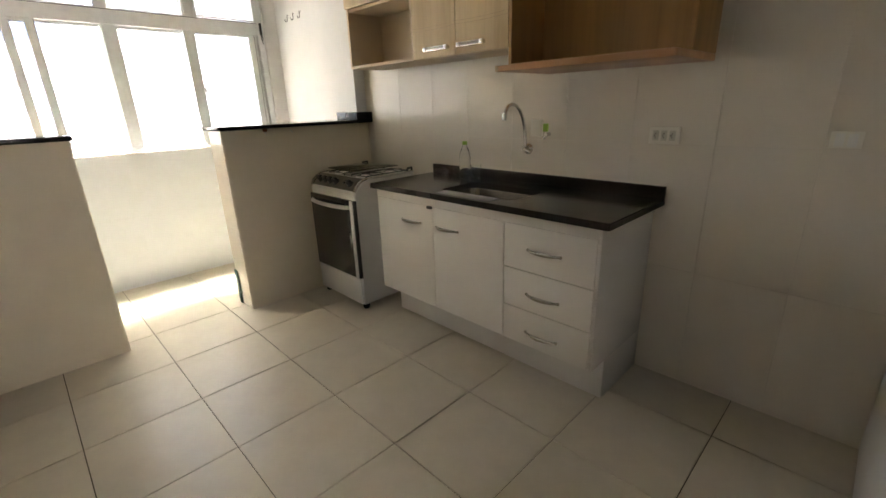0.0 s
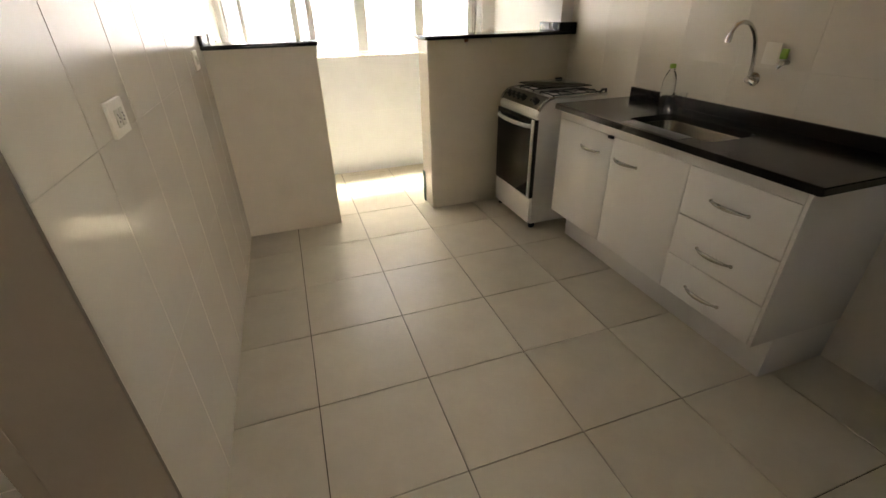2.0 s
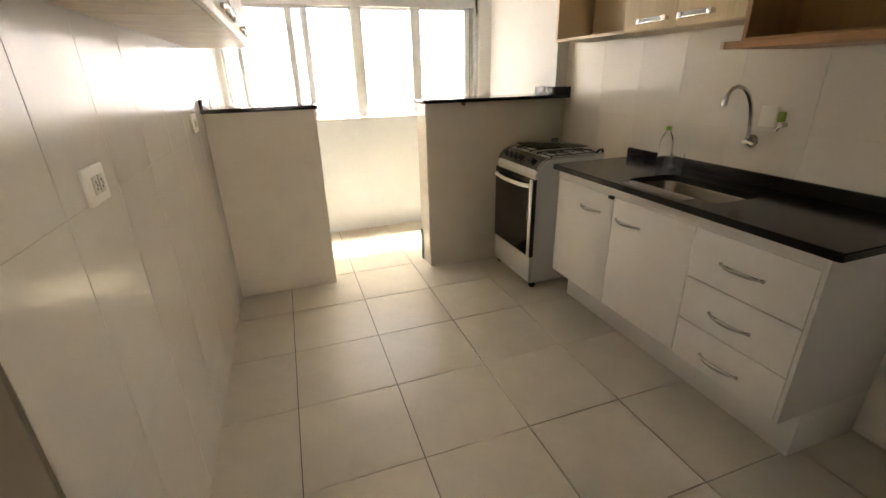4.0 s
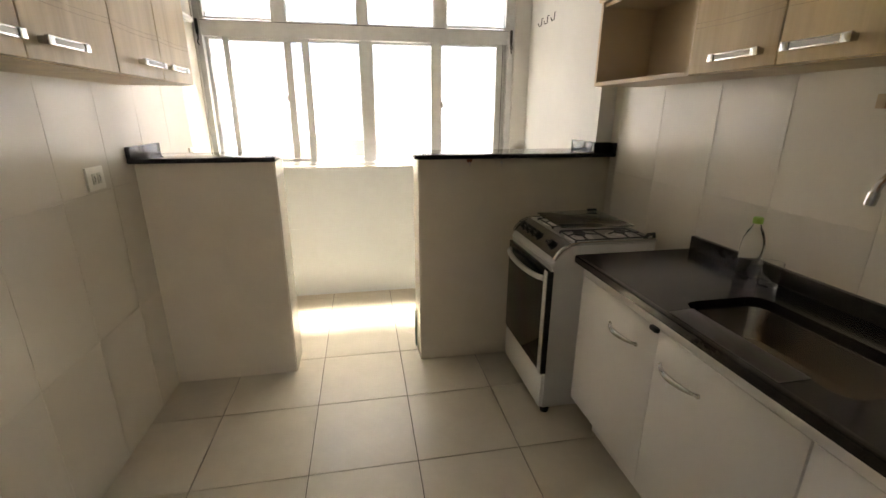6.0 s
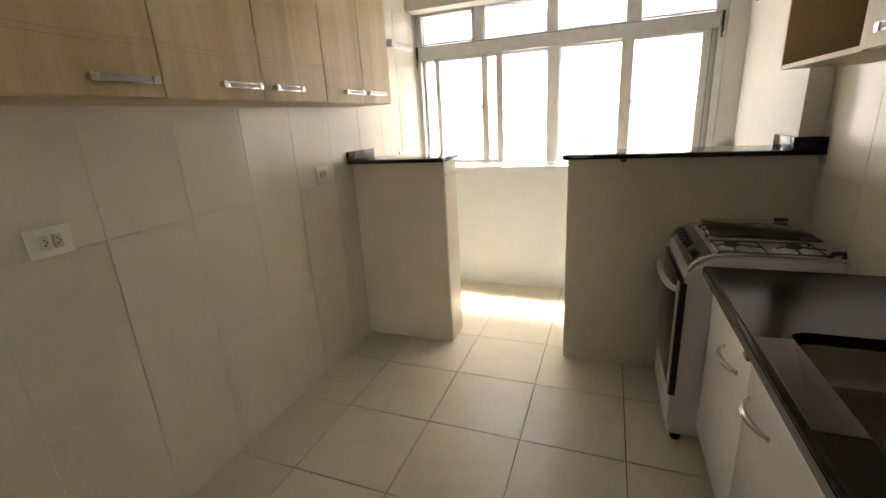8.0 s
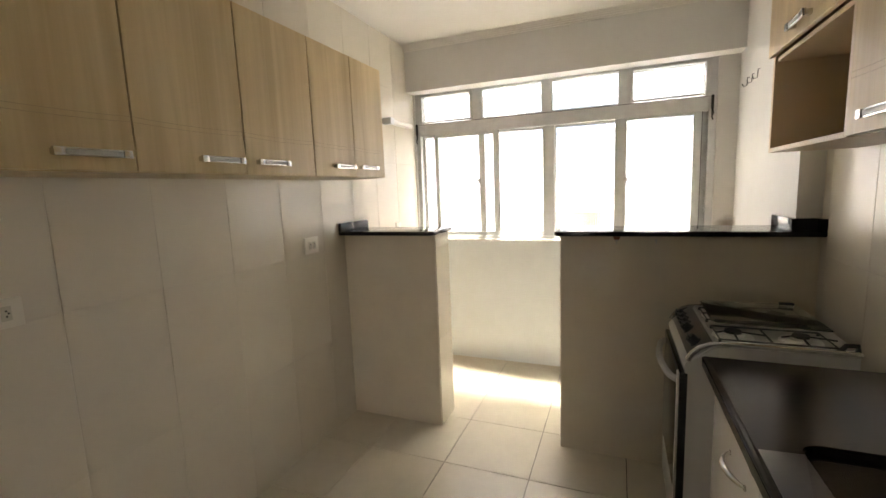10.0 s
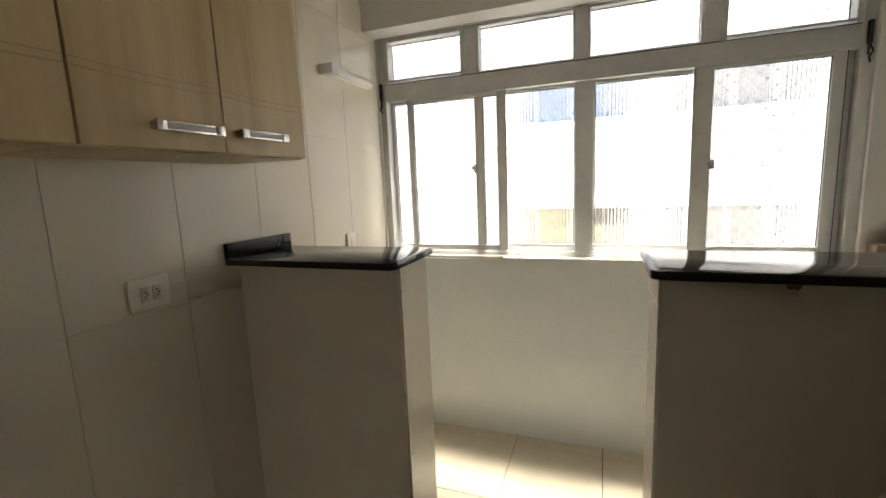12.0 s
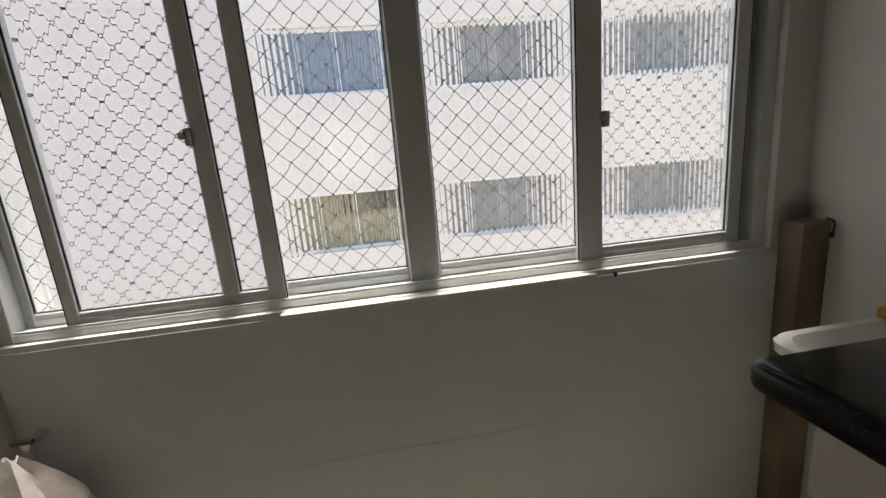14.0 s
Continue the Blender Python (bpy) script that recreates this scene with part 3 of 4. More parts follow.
# ---- handles ----
def arc_handle(y0, y1, x, z, parent):
    """A bowed chrome pull, thick in the middle and thin at its feet."""
    b = bmesh.new()
    pts, rs = [], []
    for k in range(15):
        t = k / 14
        pts.append((x - 0.030 * math.sin(math.pi * t) ** 0.7, y0 + (y1 - y0) * t, z + 0.004 * math.sin(math.pi * t)))
        rs.append(0.0048 + 0.0048 * math.sin(math.pi * t))
    tube_bm(pts, rs, 10, bm=b)
    for y in (y0, y1):
        cyl_bm((x, y, z), (x - 0.004, y, z), 0.008, n=12, bm=b)
    part("handle", b, M_CHROME, parent, "bowed chrome handle")


def bar_handle(y0, y1, x, z, out, parent):
    """A flat chrome bar pull with a recessed face; out: +1 or -1, the way the door faces along x."""
    b = bmesh.new()
    xf = x + out * 0.024
    lo, hi = sorted((xf, xf - out * 0.007))
    box_bm(lo, hi, y0, y1, z - 0.011, z + 0.011, 0.002, bm=b)
    lo, hi = sorted((xf + out * 0.003, xf))
    box_bm(lo, hi, y0, y0 + 0.022, z - 0.011, z + 0.011, 0.001, bm=b)
    box_bm(lo, hi, y1 - 0.022, y1, z - 0.011, z + 0.011, 0.001, bm=b)
    for y in (y0 + 0.004, y1 - 0.020):
        lo, hi = sorted((x, xf - out * 0.005))
        box_bm(lo, hi, y, y + 0.016, z - 0.008, z + 0.008, 0.001, bm=b)
    part("handle", b, M_CHROME, parent, "flat chrome bar handle")
    lo, hi = sorted((xf + out * 0.0012, xf - out * 0.002))
    part("handle_inset", box_bm(lo, hi, y0 + 0.026, y1 - 0.026, z - 0.0065, z + 0.0065, 0.0005, 1), M_INSET, parent, "satin grey inlay")


# ---- base cabinet ----
CY0, CY1 = 0.868, 2.284
base = thing("base_cabinet", (1.9, 1.57, 0), "white laminate base cabinet with two doors and three drawers", "kitchen cabinet")
part("side_panel", box_bm(1.665, XR, CY0, CY0 + 0.0145, 0.20, 0.838, 0.001), M_WHITE, base)
part("side_panel", box_bm(1.680, XR, CY1 - 0.02, CY1, 0.20, 0.838, 0.001), M_WHITE, base)
part("bottom_panel", box_bm(1.680, XR, CY0 + 0.0147, CY1 - 0.02, 0.20, 0.22, 0.001), M_WHITE, base)
part("back_panel", box_bm(2.150, XR, CY0 + 0.02, CY1 - 0.02, 0.22, 0.70, 0.001), M_WHITE, base)
part("divider", box_bm(1.700, 2.145, 1.322, 1.340, 0.22, 0.77, 0.001), M_WHITE, base)
part("plinth", box_bm(1.79, XR, CY0 + 0.001, CY1 - 0.001, 0, 0.20, 0.002), M_WHITE, base)
part("top_rail", box_bm(1.6625, 1.698, CY0 + 0.0147, CY1 - 0.001, 0.784, 0.8375, 0.002), M_WHITE, base)
for y0, y1, h0, h1 in ((1.8054, 2.280, 1.900, 2.055), (1.3335, 1.8046, 1.620, 1.775)):
    d = part("door", box_bm(1.662, 1.678, y0, y1, 0.203, 0.7825, 0.0015), M_WHITE, base)
    arc_handle(h0, h1, 1.662, 0.680, d)
for z0, z1 in ((0.5755, 0.7825), (0.384, 0.5705), (0.203, 0.379)):
    d = part("drawer", box_bm(1.662, 1.678, 0.884, 1.3285, z0, z1, 0.0015), M_WHITE, base)
    arc_handle(1.037, 1.197, 1.662, z1 - 0.105, d)
part("catch", box_bm(1.648, 1.664, 1.802, 1.837, 0.772, 0.788, 0.005), M_BLACK, base, "small black door catch")

# ---- worktop with sink ----
top = thing("worktop", (1.9, 1.55, 0.848), "polished black granite worktop with upstand and sink cut-out", "worktop")
TX0, TX1, TY0, TY1, TZ0, TZ1 = 1.622, XR, 0.826, 2.298, 0.838, 0.866
SX0, SX1, SY0, SY1 = 1.728, 2.000, 1.335, 1.810


def ring_slab(outer_pts, inner_pts, z0, z1):
    b = bmesh.new()
    loops = []
    for pts in (outer_pts, inner_pts):
        vs = [b.verts.new((x, y, z1)) for x, y in pts]
        loops.append([b.edges.new((vs[i], vs[(i + 1) % len(vs)])) for i in range(len(vs))])
    bmesh.ops.triangle_fill(b, use_beauty=True, edges=loops[0] + loops[1])
    ret = bmesh.ops.extrude_face_region(b, geom=list(b.faces))
    vs = [g for g in ret["geom"] if isinstance(g, bmesh.types.BMVert)]
    bmesh.ops.translate(b, verts=vs, vec=(0, 0, z0 - z1))
    bmesh.ops.recalc_face_normals(b, faces=b.faces)
    rim = [e for e in b.edges if len(e.link_faces) == 2 and e.calc_face_angle(0) > 1.2 and abs(e.verts[0].co.z - z1) < 1e-5 and abs(e.verts[1].co.z - z1) < 1e-5]
    bmesh.ops.bevel(b, geom=rim, offset=0.004, segments=2, affect="EDGES")
    return b


hole = rounded([(SX0, SY0, 0.05), (SX1, SY0, 0.05), (SX1, SY1, 0.05), (SX0, SY1, 0.05)])
part("slab", ring_slab(rounded([(TX0, TY0, 0.012), (TX1, TY0, 0), (TX1, TY1, 0), (TX0, TY1, 0.012)]), hole, TZ0, TZ1), M_WORKTOP, top)
part("upstand", box_bm(TX1 - 0.02, TX1, TY0, TY1, TZ1, TZ1 + 0.055, 0.002), M_WORKTOP, top)

sink = thing("sink", (1.875, 1.56, 0.73), "stainless steel sink bowl set under the granite worktop", "sink")
b = bmesh.new()
prev = None
cx, cy = (SX0 + SX1) / 2, (SY0 + SY1) / 2
for grow, z in ((0.012, 0.836), (-0.001, 0.836), (-0.002, 0.832), (-0.010, 0.770), (-0.022, 0.742), (-0.045, 0.735)):
    pts = rounded([(SX0 - grow, SY0 - grow, 0.06), (SX1 + grow, SY0 - grow, 0.06), (SX1 + grow, SY1 + grow, 0.06), (SX0 - grow, SY1 + grow, 0.06)])
    ring = [b.verts.new((x, y, z)) for x, y in pts]
    if prev:
        for k in range(len(ring)):
            b.faces.new((prev[k], prev[(k + 1) % len(ring)], ring[(k + 1) % len(ring)], ring[k]))
    prev = ring
b.faces.new(prev)
part("bowl", b, M_BOWL, sink)
dr = thing("drain", (1.89, 1.57, 0.735), "", "")
dr.parent = sink
dr.location = Vector((1.89, 1.57, 0.735)) - sink.location
part("rim", lathe_bm([(0.030, 0.7355), (0.051, 0.7355), (0.052, 0.739), (0.047, 0.741), (0.041, 0.7375), (0.030, 0.7365)], center=(1.89, 1.57, 0)), M_CHROME, dr)
part("strainer", lathe_bm([(0.001, 0.7360), (0.030, 0.7360), (0.031, 0.7385), (0.024, 0.7395), (0.012, 0.7380), (0.001, 0.7420)], center=(1.89, 1.57, 0)), M_BLACK, dr)

# ---- tap ----
tap = thing("wall_tap", (XR, 1.556, 1.05), "chrome wall tap with a high swan neck over the sink", "tap")
b = lathe_bm([(0.001, 0), (0.029, 0), (0.029, 0.004), (0.021, 0.012), (0.015, 0.016), (0.015, 0.040), (0.012, 0.046), (0.001, 0.047)], n=24)
bmesh.ops.rotate(b, verts=b.verts, matrix=Euler((0, -math.pi / 2, 0)).to_matrix())
bmesh.ops.translate(b, verts=b.verts, vec=(XR, 1.556, 1.05))
part("body", b, M_CHROME, tap)
neck = [(2.134, 1.556, 1.052), (2.134, 1.556, 1.085), (2.130, 1.556, 1.125), (2.120, 1.556, 1.170), (2.104, 1.556, 1.212), (2.078, 1.556, 1.250), (2.045, 1.556, 1.276), (2.010, 1.556, 1.284), (1.980, 1.556, 1.276), (1.960, 1.556, 1.256), (1.952, 1.556, 1.232)]
part("spout", tube_bm(neck, 0.0085, 14), M_CHROME, tap)
part("nozzle", cyl_bm((1.953, 1.556, 1.240), (1.948, 1.556, 1.208), 0.0115, n=18, bevel=0.002), M_CHROME, tap)
part("knob", cyl_bm((2.130, 1.556, 1.05), (2.130, 1.518, 1.038), 0.010, 0.014, n=18, bevel=0.002), M_CHROME, tap)


# ---- stove ----
SYA, SYB, SX = 2.428, 2.955, 1.597
stove = thing("gas_stove", (1.9, 2.71, 0), "white four-burner gas stove with black oven door and glass lid", "stove")
prof = [(SX, 0.036), (2.085, 0.036), (2.085, 0.861), (SX + 0.110, 0.861), (SX + 0.082, 0.854), (SX + 0.010, 0.796), (SX - 0.008, 0.772), (SX, 0.750)]
b = bmesh.new()
f = b.faces.new([b.verts.new((x, SYA, z)) for x, z in prof])
ret = bmesh.ops.extrude_face_region(b, geom=[f])
bmesh.ops.translate(b, verts=[g for g in ret["geom"] if isinstance(g, bmesh.types.BMVert)], vec=(0, SYB - SYA, 0))
bmesh.ops.recalc_face_normals(b, faces=b.faces)
bmesh.ops.bevel(b, geom=list(b.edges), offset=0.005, segments=2, affect="EDGES")
part("body", b, M_ENAMEL, stove)
door = part("oven_door", box_bm(SX - 0.020, SX - 0.0005, SYA + 0.003, SYB - 0.004, 0.230, 0.745, 0.006), M_OVEN, stove, "black glass oven door")
part("trim_strip", box_bm(SX - 0.026, SX - 0.0195, SYA + 0.002, SYA + 0.034, 0.230, 0.745, 0.003), M_SILVER, stove, "grey metal strip")
part("trim_strip", box_bm(SX - 0.018, SX + 0.006, SYA - 0.0015, SYA + 0.0028, 0.230, 0.745, 0.0008), M_BLACK, stove, "black strip")
b = bmesh.new()
pts, rs = [], []
for k in range(15):
    t = k / 14
    pts.append((SX - 0.020 - 0.042 * math.sin(math.pi * t) ** 0.5, SYA + 0.045 + (SYB - SYA - 0.08) * t, 0.700))
    rs.append(0.013)
part("handle", tube_bm(pts, rs, 10, bm=b), M_SILVER, door, "silver bowed oven handle")
part("kick_panel", box_bm(SX - 0.016, SX, SYA + 0.004, SYB - 0.004, 0.042, 0.222, 0.010), M_ENAMEL, stove)
slope = math.atan2(0.058, 0.060)
panel = box_bm(-0.046, 0.054, SYA + 0.016, SYB - 0.003, -0.002, 0.004, 0.003)
bmesh.ops.rotate(panel, verts=panel.verts, matrix=Euler((0, -slope, 0)).to_matrix())
bmesh.ops.translate(panel, verts=panel.verts, vec=(1.641, 0, 0.8295))
part("control_panel", panel, M_PANEL, stove, "brownish steel control panel")
for dy in (0.100, 0.262, 0.326, 0.390, 0.454):
    y = SYA + dy
    b = lathe_bm([(0.001, 0), (0.024, 0), (0.024, 0.006), (0.020, 0.009), (0.018, 0.032), (0.015, 0.035), (0.001, 0.035)], n=18)
    box_bm(-0.003, 0.003, -0.019, 0.019, 0.026, 0.042, 0.001, bm=b)
    bmesh.ops.rotate(b, verts=b.verts, matrix=Euler((0, -slope, 0)).to_matrix())
    bmesh.ops.translate(b, verts=b.verts, vec=(SX + 0.045, y, 0.829))
    part("knob", b, M_BLACK, stove, "black control knob")
b = lathe_bm([(0.001, 0), (0.009, 0), (0.009, 0.008), (0.007, 0.010), (0.001, 0.010)], n=14)
bmesh.ops.rotate(b, verts=b.verts, matrix=Euler((0, -slope, 0)).to_matrix())
bmesh.ops.translate(b, verts=b.verts, vec=(SX + 0.045, SYA + 0.176, 0.830))
part("button", b, M_BLACK, stove, "small black ignition button")
b = slab_bm(rounded([(1.69, SYA - 0.004, 0.03), (2.092, SYA - 0.004, 0.015), (2.092, SYB + 0.004, 0.015), (1.69, SYB + 0.004, 0.03)]), 0.860, 0.869, 0.003)
part("hob", b, M_HOB, stove, "stainless steel hob plate")
for y in (SYA + 0.006, SYB - 0.006):
    part("side_rim", tube_bm([(SX + 0.004, y, 0.796), (SX + 0.018, y, 0.822), (SX + 0.042, y, 0.846), (SX + 0.075, y, 0.862), (1.72, y, 0.868), (2.082, y, 0.870)], [0.010, 0.010, 0.0095, 0.008, 0.0062, 0.0058], 12), M_CHROME, stove, "chrome rim")
for bx, by, r in ((1.755, SYA + 0.092, 0.036), (1.955, SYA + 0.092, 0.034), (1.755, 2.775, 0.032), (1.955, 2.775, 0.040)):
    bu = thing("burner", (bx, by, 0.868), "", "")
    bu.parent = stove
    bu.location = Vector((bx, by, 0.868)) - stove.location
    part("base", lathe_bm([(0.001, 0.868), (r + 0.030, 0.868), (r + 0.026, 0.874), (r, 0.876), (r, 0.884), (0.001, 0.884)], center=(bx, by, 0)), M_BURNER, bu)
    part("cap", lathe_bm([(0.001, 0.884), (r - 0.009, 0.884), (r - 0.008, 0.889), (r - 0.010, 0.893), (0.001, 0.894)], center=(bx, by, 0)), M_IRON, bu)
for ya, yb in ((SYA + 0.012, SYA + 0.172), (2.685, 2.865)):
    b = bmesh.new()
    tube_bm([(1.700, ya, 0.880), (2.030, ya, 0.880), (2.030, yb, 0.880), (1.700, yb, 0.880)], 0.0038, 6, bm=b, closed=True)
    ym = (ya + yb) / 2
    for bx in (1.755, 1.955):
        tube_bm([(bx, ya, 0.880), (bx, ym - 0.020, 0.8875)], 0.0036, 6, bm=b)
        tube_bm([(bx, yb, 0.880), (bx, ym + 0.020, 0.8875)], 0.0036, 6, bm=b)
        tube_bm([(bx - 0.055, ym, 0.880), (bx - 0.020, ym, 0.8875)], 0.0036, 6, bm=b)
        tube_bm([(bx + 0.100, ym, 0.880), (bx + 0.020, ym, 0.8875)], 0.0036, 6, bm=b)
    tube_bm([(1.855, ya, 0.880), (1.855, yb, 0.880)], 0.0036, 6, bm=b)
    for x in (1.700, 2.030):
        for y in (ya, yb):
            cyl_bm((x, y, 0.869), (x, y, 0.880), 0.005, n=8, bm=b)
    part("pan_grate", b, M_IRON, stove, "black wire pan grate")
lid = thing("lid", (2.14, 2.7, 0.911), "", "")
lid.parent = stove
lid.location = Vector((2.14, 2.7, 0.911)) - stove.location
lidob = part("glass", slab_bm(rounded([(1.700, SYA + 0.150, 0.03), (2.064, SYA + 0.135, 0.01), (2.064, SYB - 0.030, 0.01), (1.708, SYB - 0.030, 0.03)]), 0.8965, 0.9005, 0.001), M_LID, lid, "greenish clear lid glass")
lidob.visible_shadow = False
for y in (SYA + 0.004,):
    part("hinge", tube_bm([(2.035, y + 0.010, 0.872), (2.048, y + 0.010, 0.890), (2.078, y + 0.010, 0.892), (2.080, y + 0.010, 0.872)], 0.0085, 10), M_BLACK, lid, "black plastic hinge")
part("grip", box_bm(2.000, 2.052, 2.900, 2.917, 0.9003, 0.911, 0.003), M_BLACK, lid, "small black grip")
for x in (SX + 0.028, 2.06):
    for y in (SYA + 0.026, SYB - 0.026):
        part("foot", cyl_bm((x, y, 0), (x, y, 0.038), 0.020, 0.024, n=14, bevel=0.003), M_RUBBER, stove, "black foot")


# ---- wall cabinets ----
def wall_cabinet(name, x0, x1, y0, y1, z0, z1, out, doors, label, side=M_OAK, shelves=(), skin=M_OAK, near=None, base_mat=None):
    """x0..x1 body depth; out: the way it faces along x; doors: (y0, y1, z0, z1, handle y0, handle y1, handle z)."""
    c = thing(name, ((x0 + x1) / 2, (y0 + y1) / 2, z0), label, "kitchen cabinet", "wall cabinets")
    t = 0.016
    back = (x0, x0 + 0.006) if out > 0 else (x1 - 0.006, x1)
    part("side_panel", box_bm(x0, x1, y0, y0 + t, z0, z1, 0.0008, 1), near or side, c)
    part("side_panel", box_bm(x0, x1, y1 - t, y1, z0, z1, 0.0008, 1), side, c)
    part("bottom_panel", box_bm(x0, x1, y0 + t, y1 - t, z0, z0 + t, 0.0008, 1), base_mat or side, c)
    part("top_panel", box_bm(x0, x1, y0 + t, y1 - t, z1 - t, z1, 0.0008, 1), side, c)
    part("back_panel", box_bm(back[0], back[1], y0 + t, y1 - t, z0 + t, z1 - t), side, c)
    for s in shelves:
        part("shelf", box_bm(x0 + 0.008, x1 - 0.008, y0 + t, y1 - t, s, s + t, 0.0008, 1), side, c)
    front = x1 if out > 0 else x0
    for d0, d1, e0, e1, h0, h1, hz in doors:
        lo, hi = sorted((front + out * 0.001, front + out * 0.018))
        d = part("door", box_bm(lo, hi, d0 + 0.0018, d1 - 0.0018, e0, e1, 0.0015, 1), skin, c)
        if e1 - e0 > 0.4:
            xl = front + out * 0.0181
            lines = bmesh.new()
            for dz in (0.0, -0.015):
                tube_bm([(xl, d0 + 0.004 + (d1 - d0 - 0.008) * k / 8, e0 + 0.150 + dz + 0.005 * abs(k / 4 - 1) ** 2) for k in range(9)], 0.0006, 6, bm=lines)
            part("milled_line", lines, M_LINE, d)
        bar_handle(h0, h1, front + out * 0.018, hz, out, d)
    return c


LZ0, LZ1, LF = 1.522, 2.140, 0.044
wall_cabinet("wall_cabinet", XL, LF, 1.180, 1.585, LZ0, LZ1, 1, [(1.180, 1.585, LZ0 + 0.003, LZ1, 1.372, 1.560, 1.570)], "pale oak wall cabinet with one door and a brown side", near=M_BROWN_SHADED)
wall_cabinet("wall_cabinet", XL, LF, 1.586, 2.394, LZ0, LZ1, 1, [(1.586, 1.991, LZ0 + 0.003, LZ1, 1.785, 1.965, 1.572), (1.991, 2.394, LZ0 + 0.003, LZ1, 2.035, 2.205, 1.572)],
             "pale oak wall cabinet with two doors and chrome bar handles")
wall_cabinet("wall_cabinet", XL, LF, 2.395, 3.043, LZ0, LZ1, 1, [(2.395, 2.728, LZ0 + 0.003, LZ1, 2.530, 2.705, 1.574), (2.728, 3.043, LZ0 + 0.003, LZ1, 2.760, 2.935, 1.576)],
             "pale oak wall cabinet with two doors and chrome bar handles")
RF, RZ0 = 1.914, 1.531
wall_cabinet("wall_cabinet", 1.898, XR, 2.162, 2.786, RZ0, 2.160, -1, [(2.164, 2.784, 1.880, 2.160, 2.38, 2.53, 1.915)],
             "pale oak wall cabinet with an open niche under a flap door", side=M_INNER, shelves=(1.862,))
wall_cabinet("wall_cabinet", RF, XR, 1.500, 2.161, RZ0, 2.160, -1, [(1.834, 2.161, RZ0 + 0.003, 2.160, 1.872, 2.052, 1.574), (1.500, 1.834, RZ0 + 0.003, 2.160, 1.632, 1.805, 1.574)],
             "pale oak wall cabinet with two doors and chrome bar handles")
mw = wall_cabinet("microwave_cabinet", 1.896, XR, 0.715, 1.498, 1.446, 2.160, -1, [(0.715, 1.498, 1.90, 2.160, 1.02, 1.17, 1.94)],
                  "brown laminate wall cabinet with an open microwave niche", side=M_BROWN, shelves=(1.880,))
board = part("shelf_board", slab_bm(rounded([(1.742, 0.715, 0.02), (XR, 0.715, 0), (XR, 1.446, 0), (1.742, 1.446, 0.012)]), 1.420, 1.445, 0.004), M_SHELF, mw, "reddish wooden board jutting out")
part("edge_band", box_bm(1.738, 1.790, 1.4462, 1.4500, 1.420, 1.446, 0.0015), M_OAKH, board, "cream edge band")
part("edge_band", box_bm(1.7385, 1.7418, 1.436, 1.4500, 1.420, 1.446, 0.0012), M_OAKH, board, "cream edge band")


# ---- outlets, switches and small wall fittings ----
def socket_plate(x, y, z, out, w, h, modules, label, kind="socket"):
    """A raised plate with its modules; out: the way it faces along x."""
    p = thing("wall_" + kind, (x, y, z), label, kind)
    lo, hi = sorted((x, x + out * 0.010))
    part("plate", box_bm(lo, hi, y - w / 2, y + w / 2, z - h / 2, z + h / 2, 0.003), M_PLATE, p)
    for k in range(modules):
        yc = y + (k - (modules - 1) / 2) * 0.034
        lo, hi = sorted((x + out * 0.010, x + out * 0.0135))
        m = part("module", box_bm(lo, hi, yc - 0.012, yc + 0.012, z - 0.021, z + 0.021, 0.0015), M_MODULE if kind == "socket" else M_PLASTIC, p, "greyish module")
        if kind == "socket":
            b = bmesh.new()
            for dy, dz in ((-0.006, 0), (0.006, 0), (0, 0.005)):
                cyl_bm((x + out * 0.012, yc + dz, z + dy * 1.3), (x + out * 0.0142, yc + dz, z + dy * 1.3), 0.0028, n=8, bm=b)
            part("contact_hole", b, M_BLACK, m)
    return p


socket_plate(XL, 2.690, 1.158, 1, 0.115, 0.090, 2, "white double socket on the tiled wall near the half wall")
socket_plate(XL, 1.344, 1.140, 1, 0.115, 0.085, 2, "white double socket on the tiled wall under the cabinets")
socket_plate(XR, 0.862, 1.138, -1, 0.125, 0.072, 3, "white triple socket plate beside the worktop")
socket_plate(XR, 0.280, 1.138, -1, 0.085, 0.055, 2, "white switch plate on the wall near the entry", "switch")
socket_plate(XR, 1.505, 1.160, -1, 0.072, 0.085, 0, "blank white cover plate beside the tap", "switch")
socket_plate(XL, 3.742, 1.155, 1, 0.075, 0.090, 1, "white switch plate on the laundry wall", "switch")

valve = thing("wall_valve", (XR, 1.430, 1.15), "small metal valve with a green handle beside the tap", "valve")
b = cyl_bm((XR, 1.430, 1.130), (XR - 0.035, 1.430, 1.130), 0.010, n=14)
cyl_bm((XR - 0.026, 1.430, 1.130), (XR - 0.030, 1.445, 1.108), 0.006, n=10, bm=b)
part("body", b, M_CHROME, valve)
part("handle", box_bm(XR - 0.042, XR - 0.030, 1.416, 1.444, 1.145, 1.185, 0.003), M_GREEN, valve, "green plastic handle")

# Shelf-like bar with a box end, built in the form of an unlit tube.
lamp = thing("wall_bar", (XL, 3.8, 1.96), "small white shelf-like bar with a grey end cap", "wall light")
part("end_cap", box_bm(XL, -0.170, 3.585, 3.640, 1.930, 1.975, 0.004), M_ALU, lamp, "grey end cap")
part("white_bar", tube_bm([(-0.214, 3.641, 1.960), (-0.214, 4.0, 1.960)], 0.019, 14), M_PLASTIC, lamp)
part("backplate", box_bm(XL, -0.232, 3.641, 4.0, 1.942, 1.978, 0.002), M_PLASTIC, lamp)

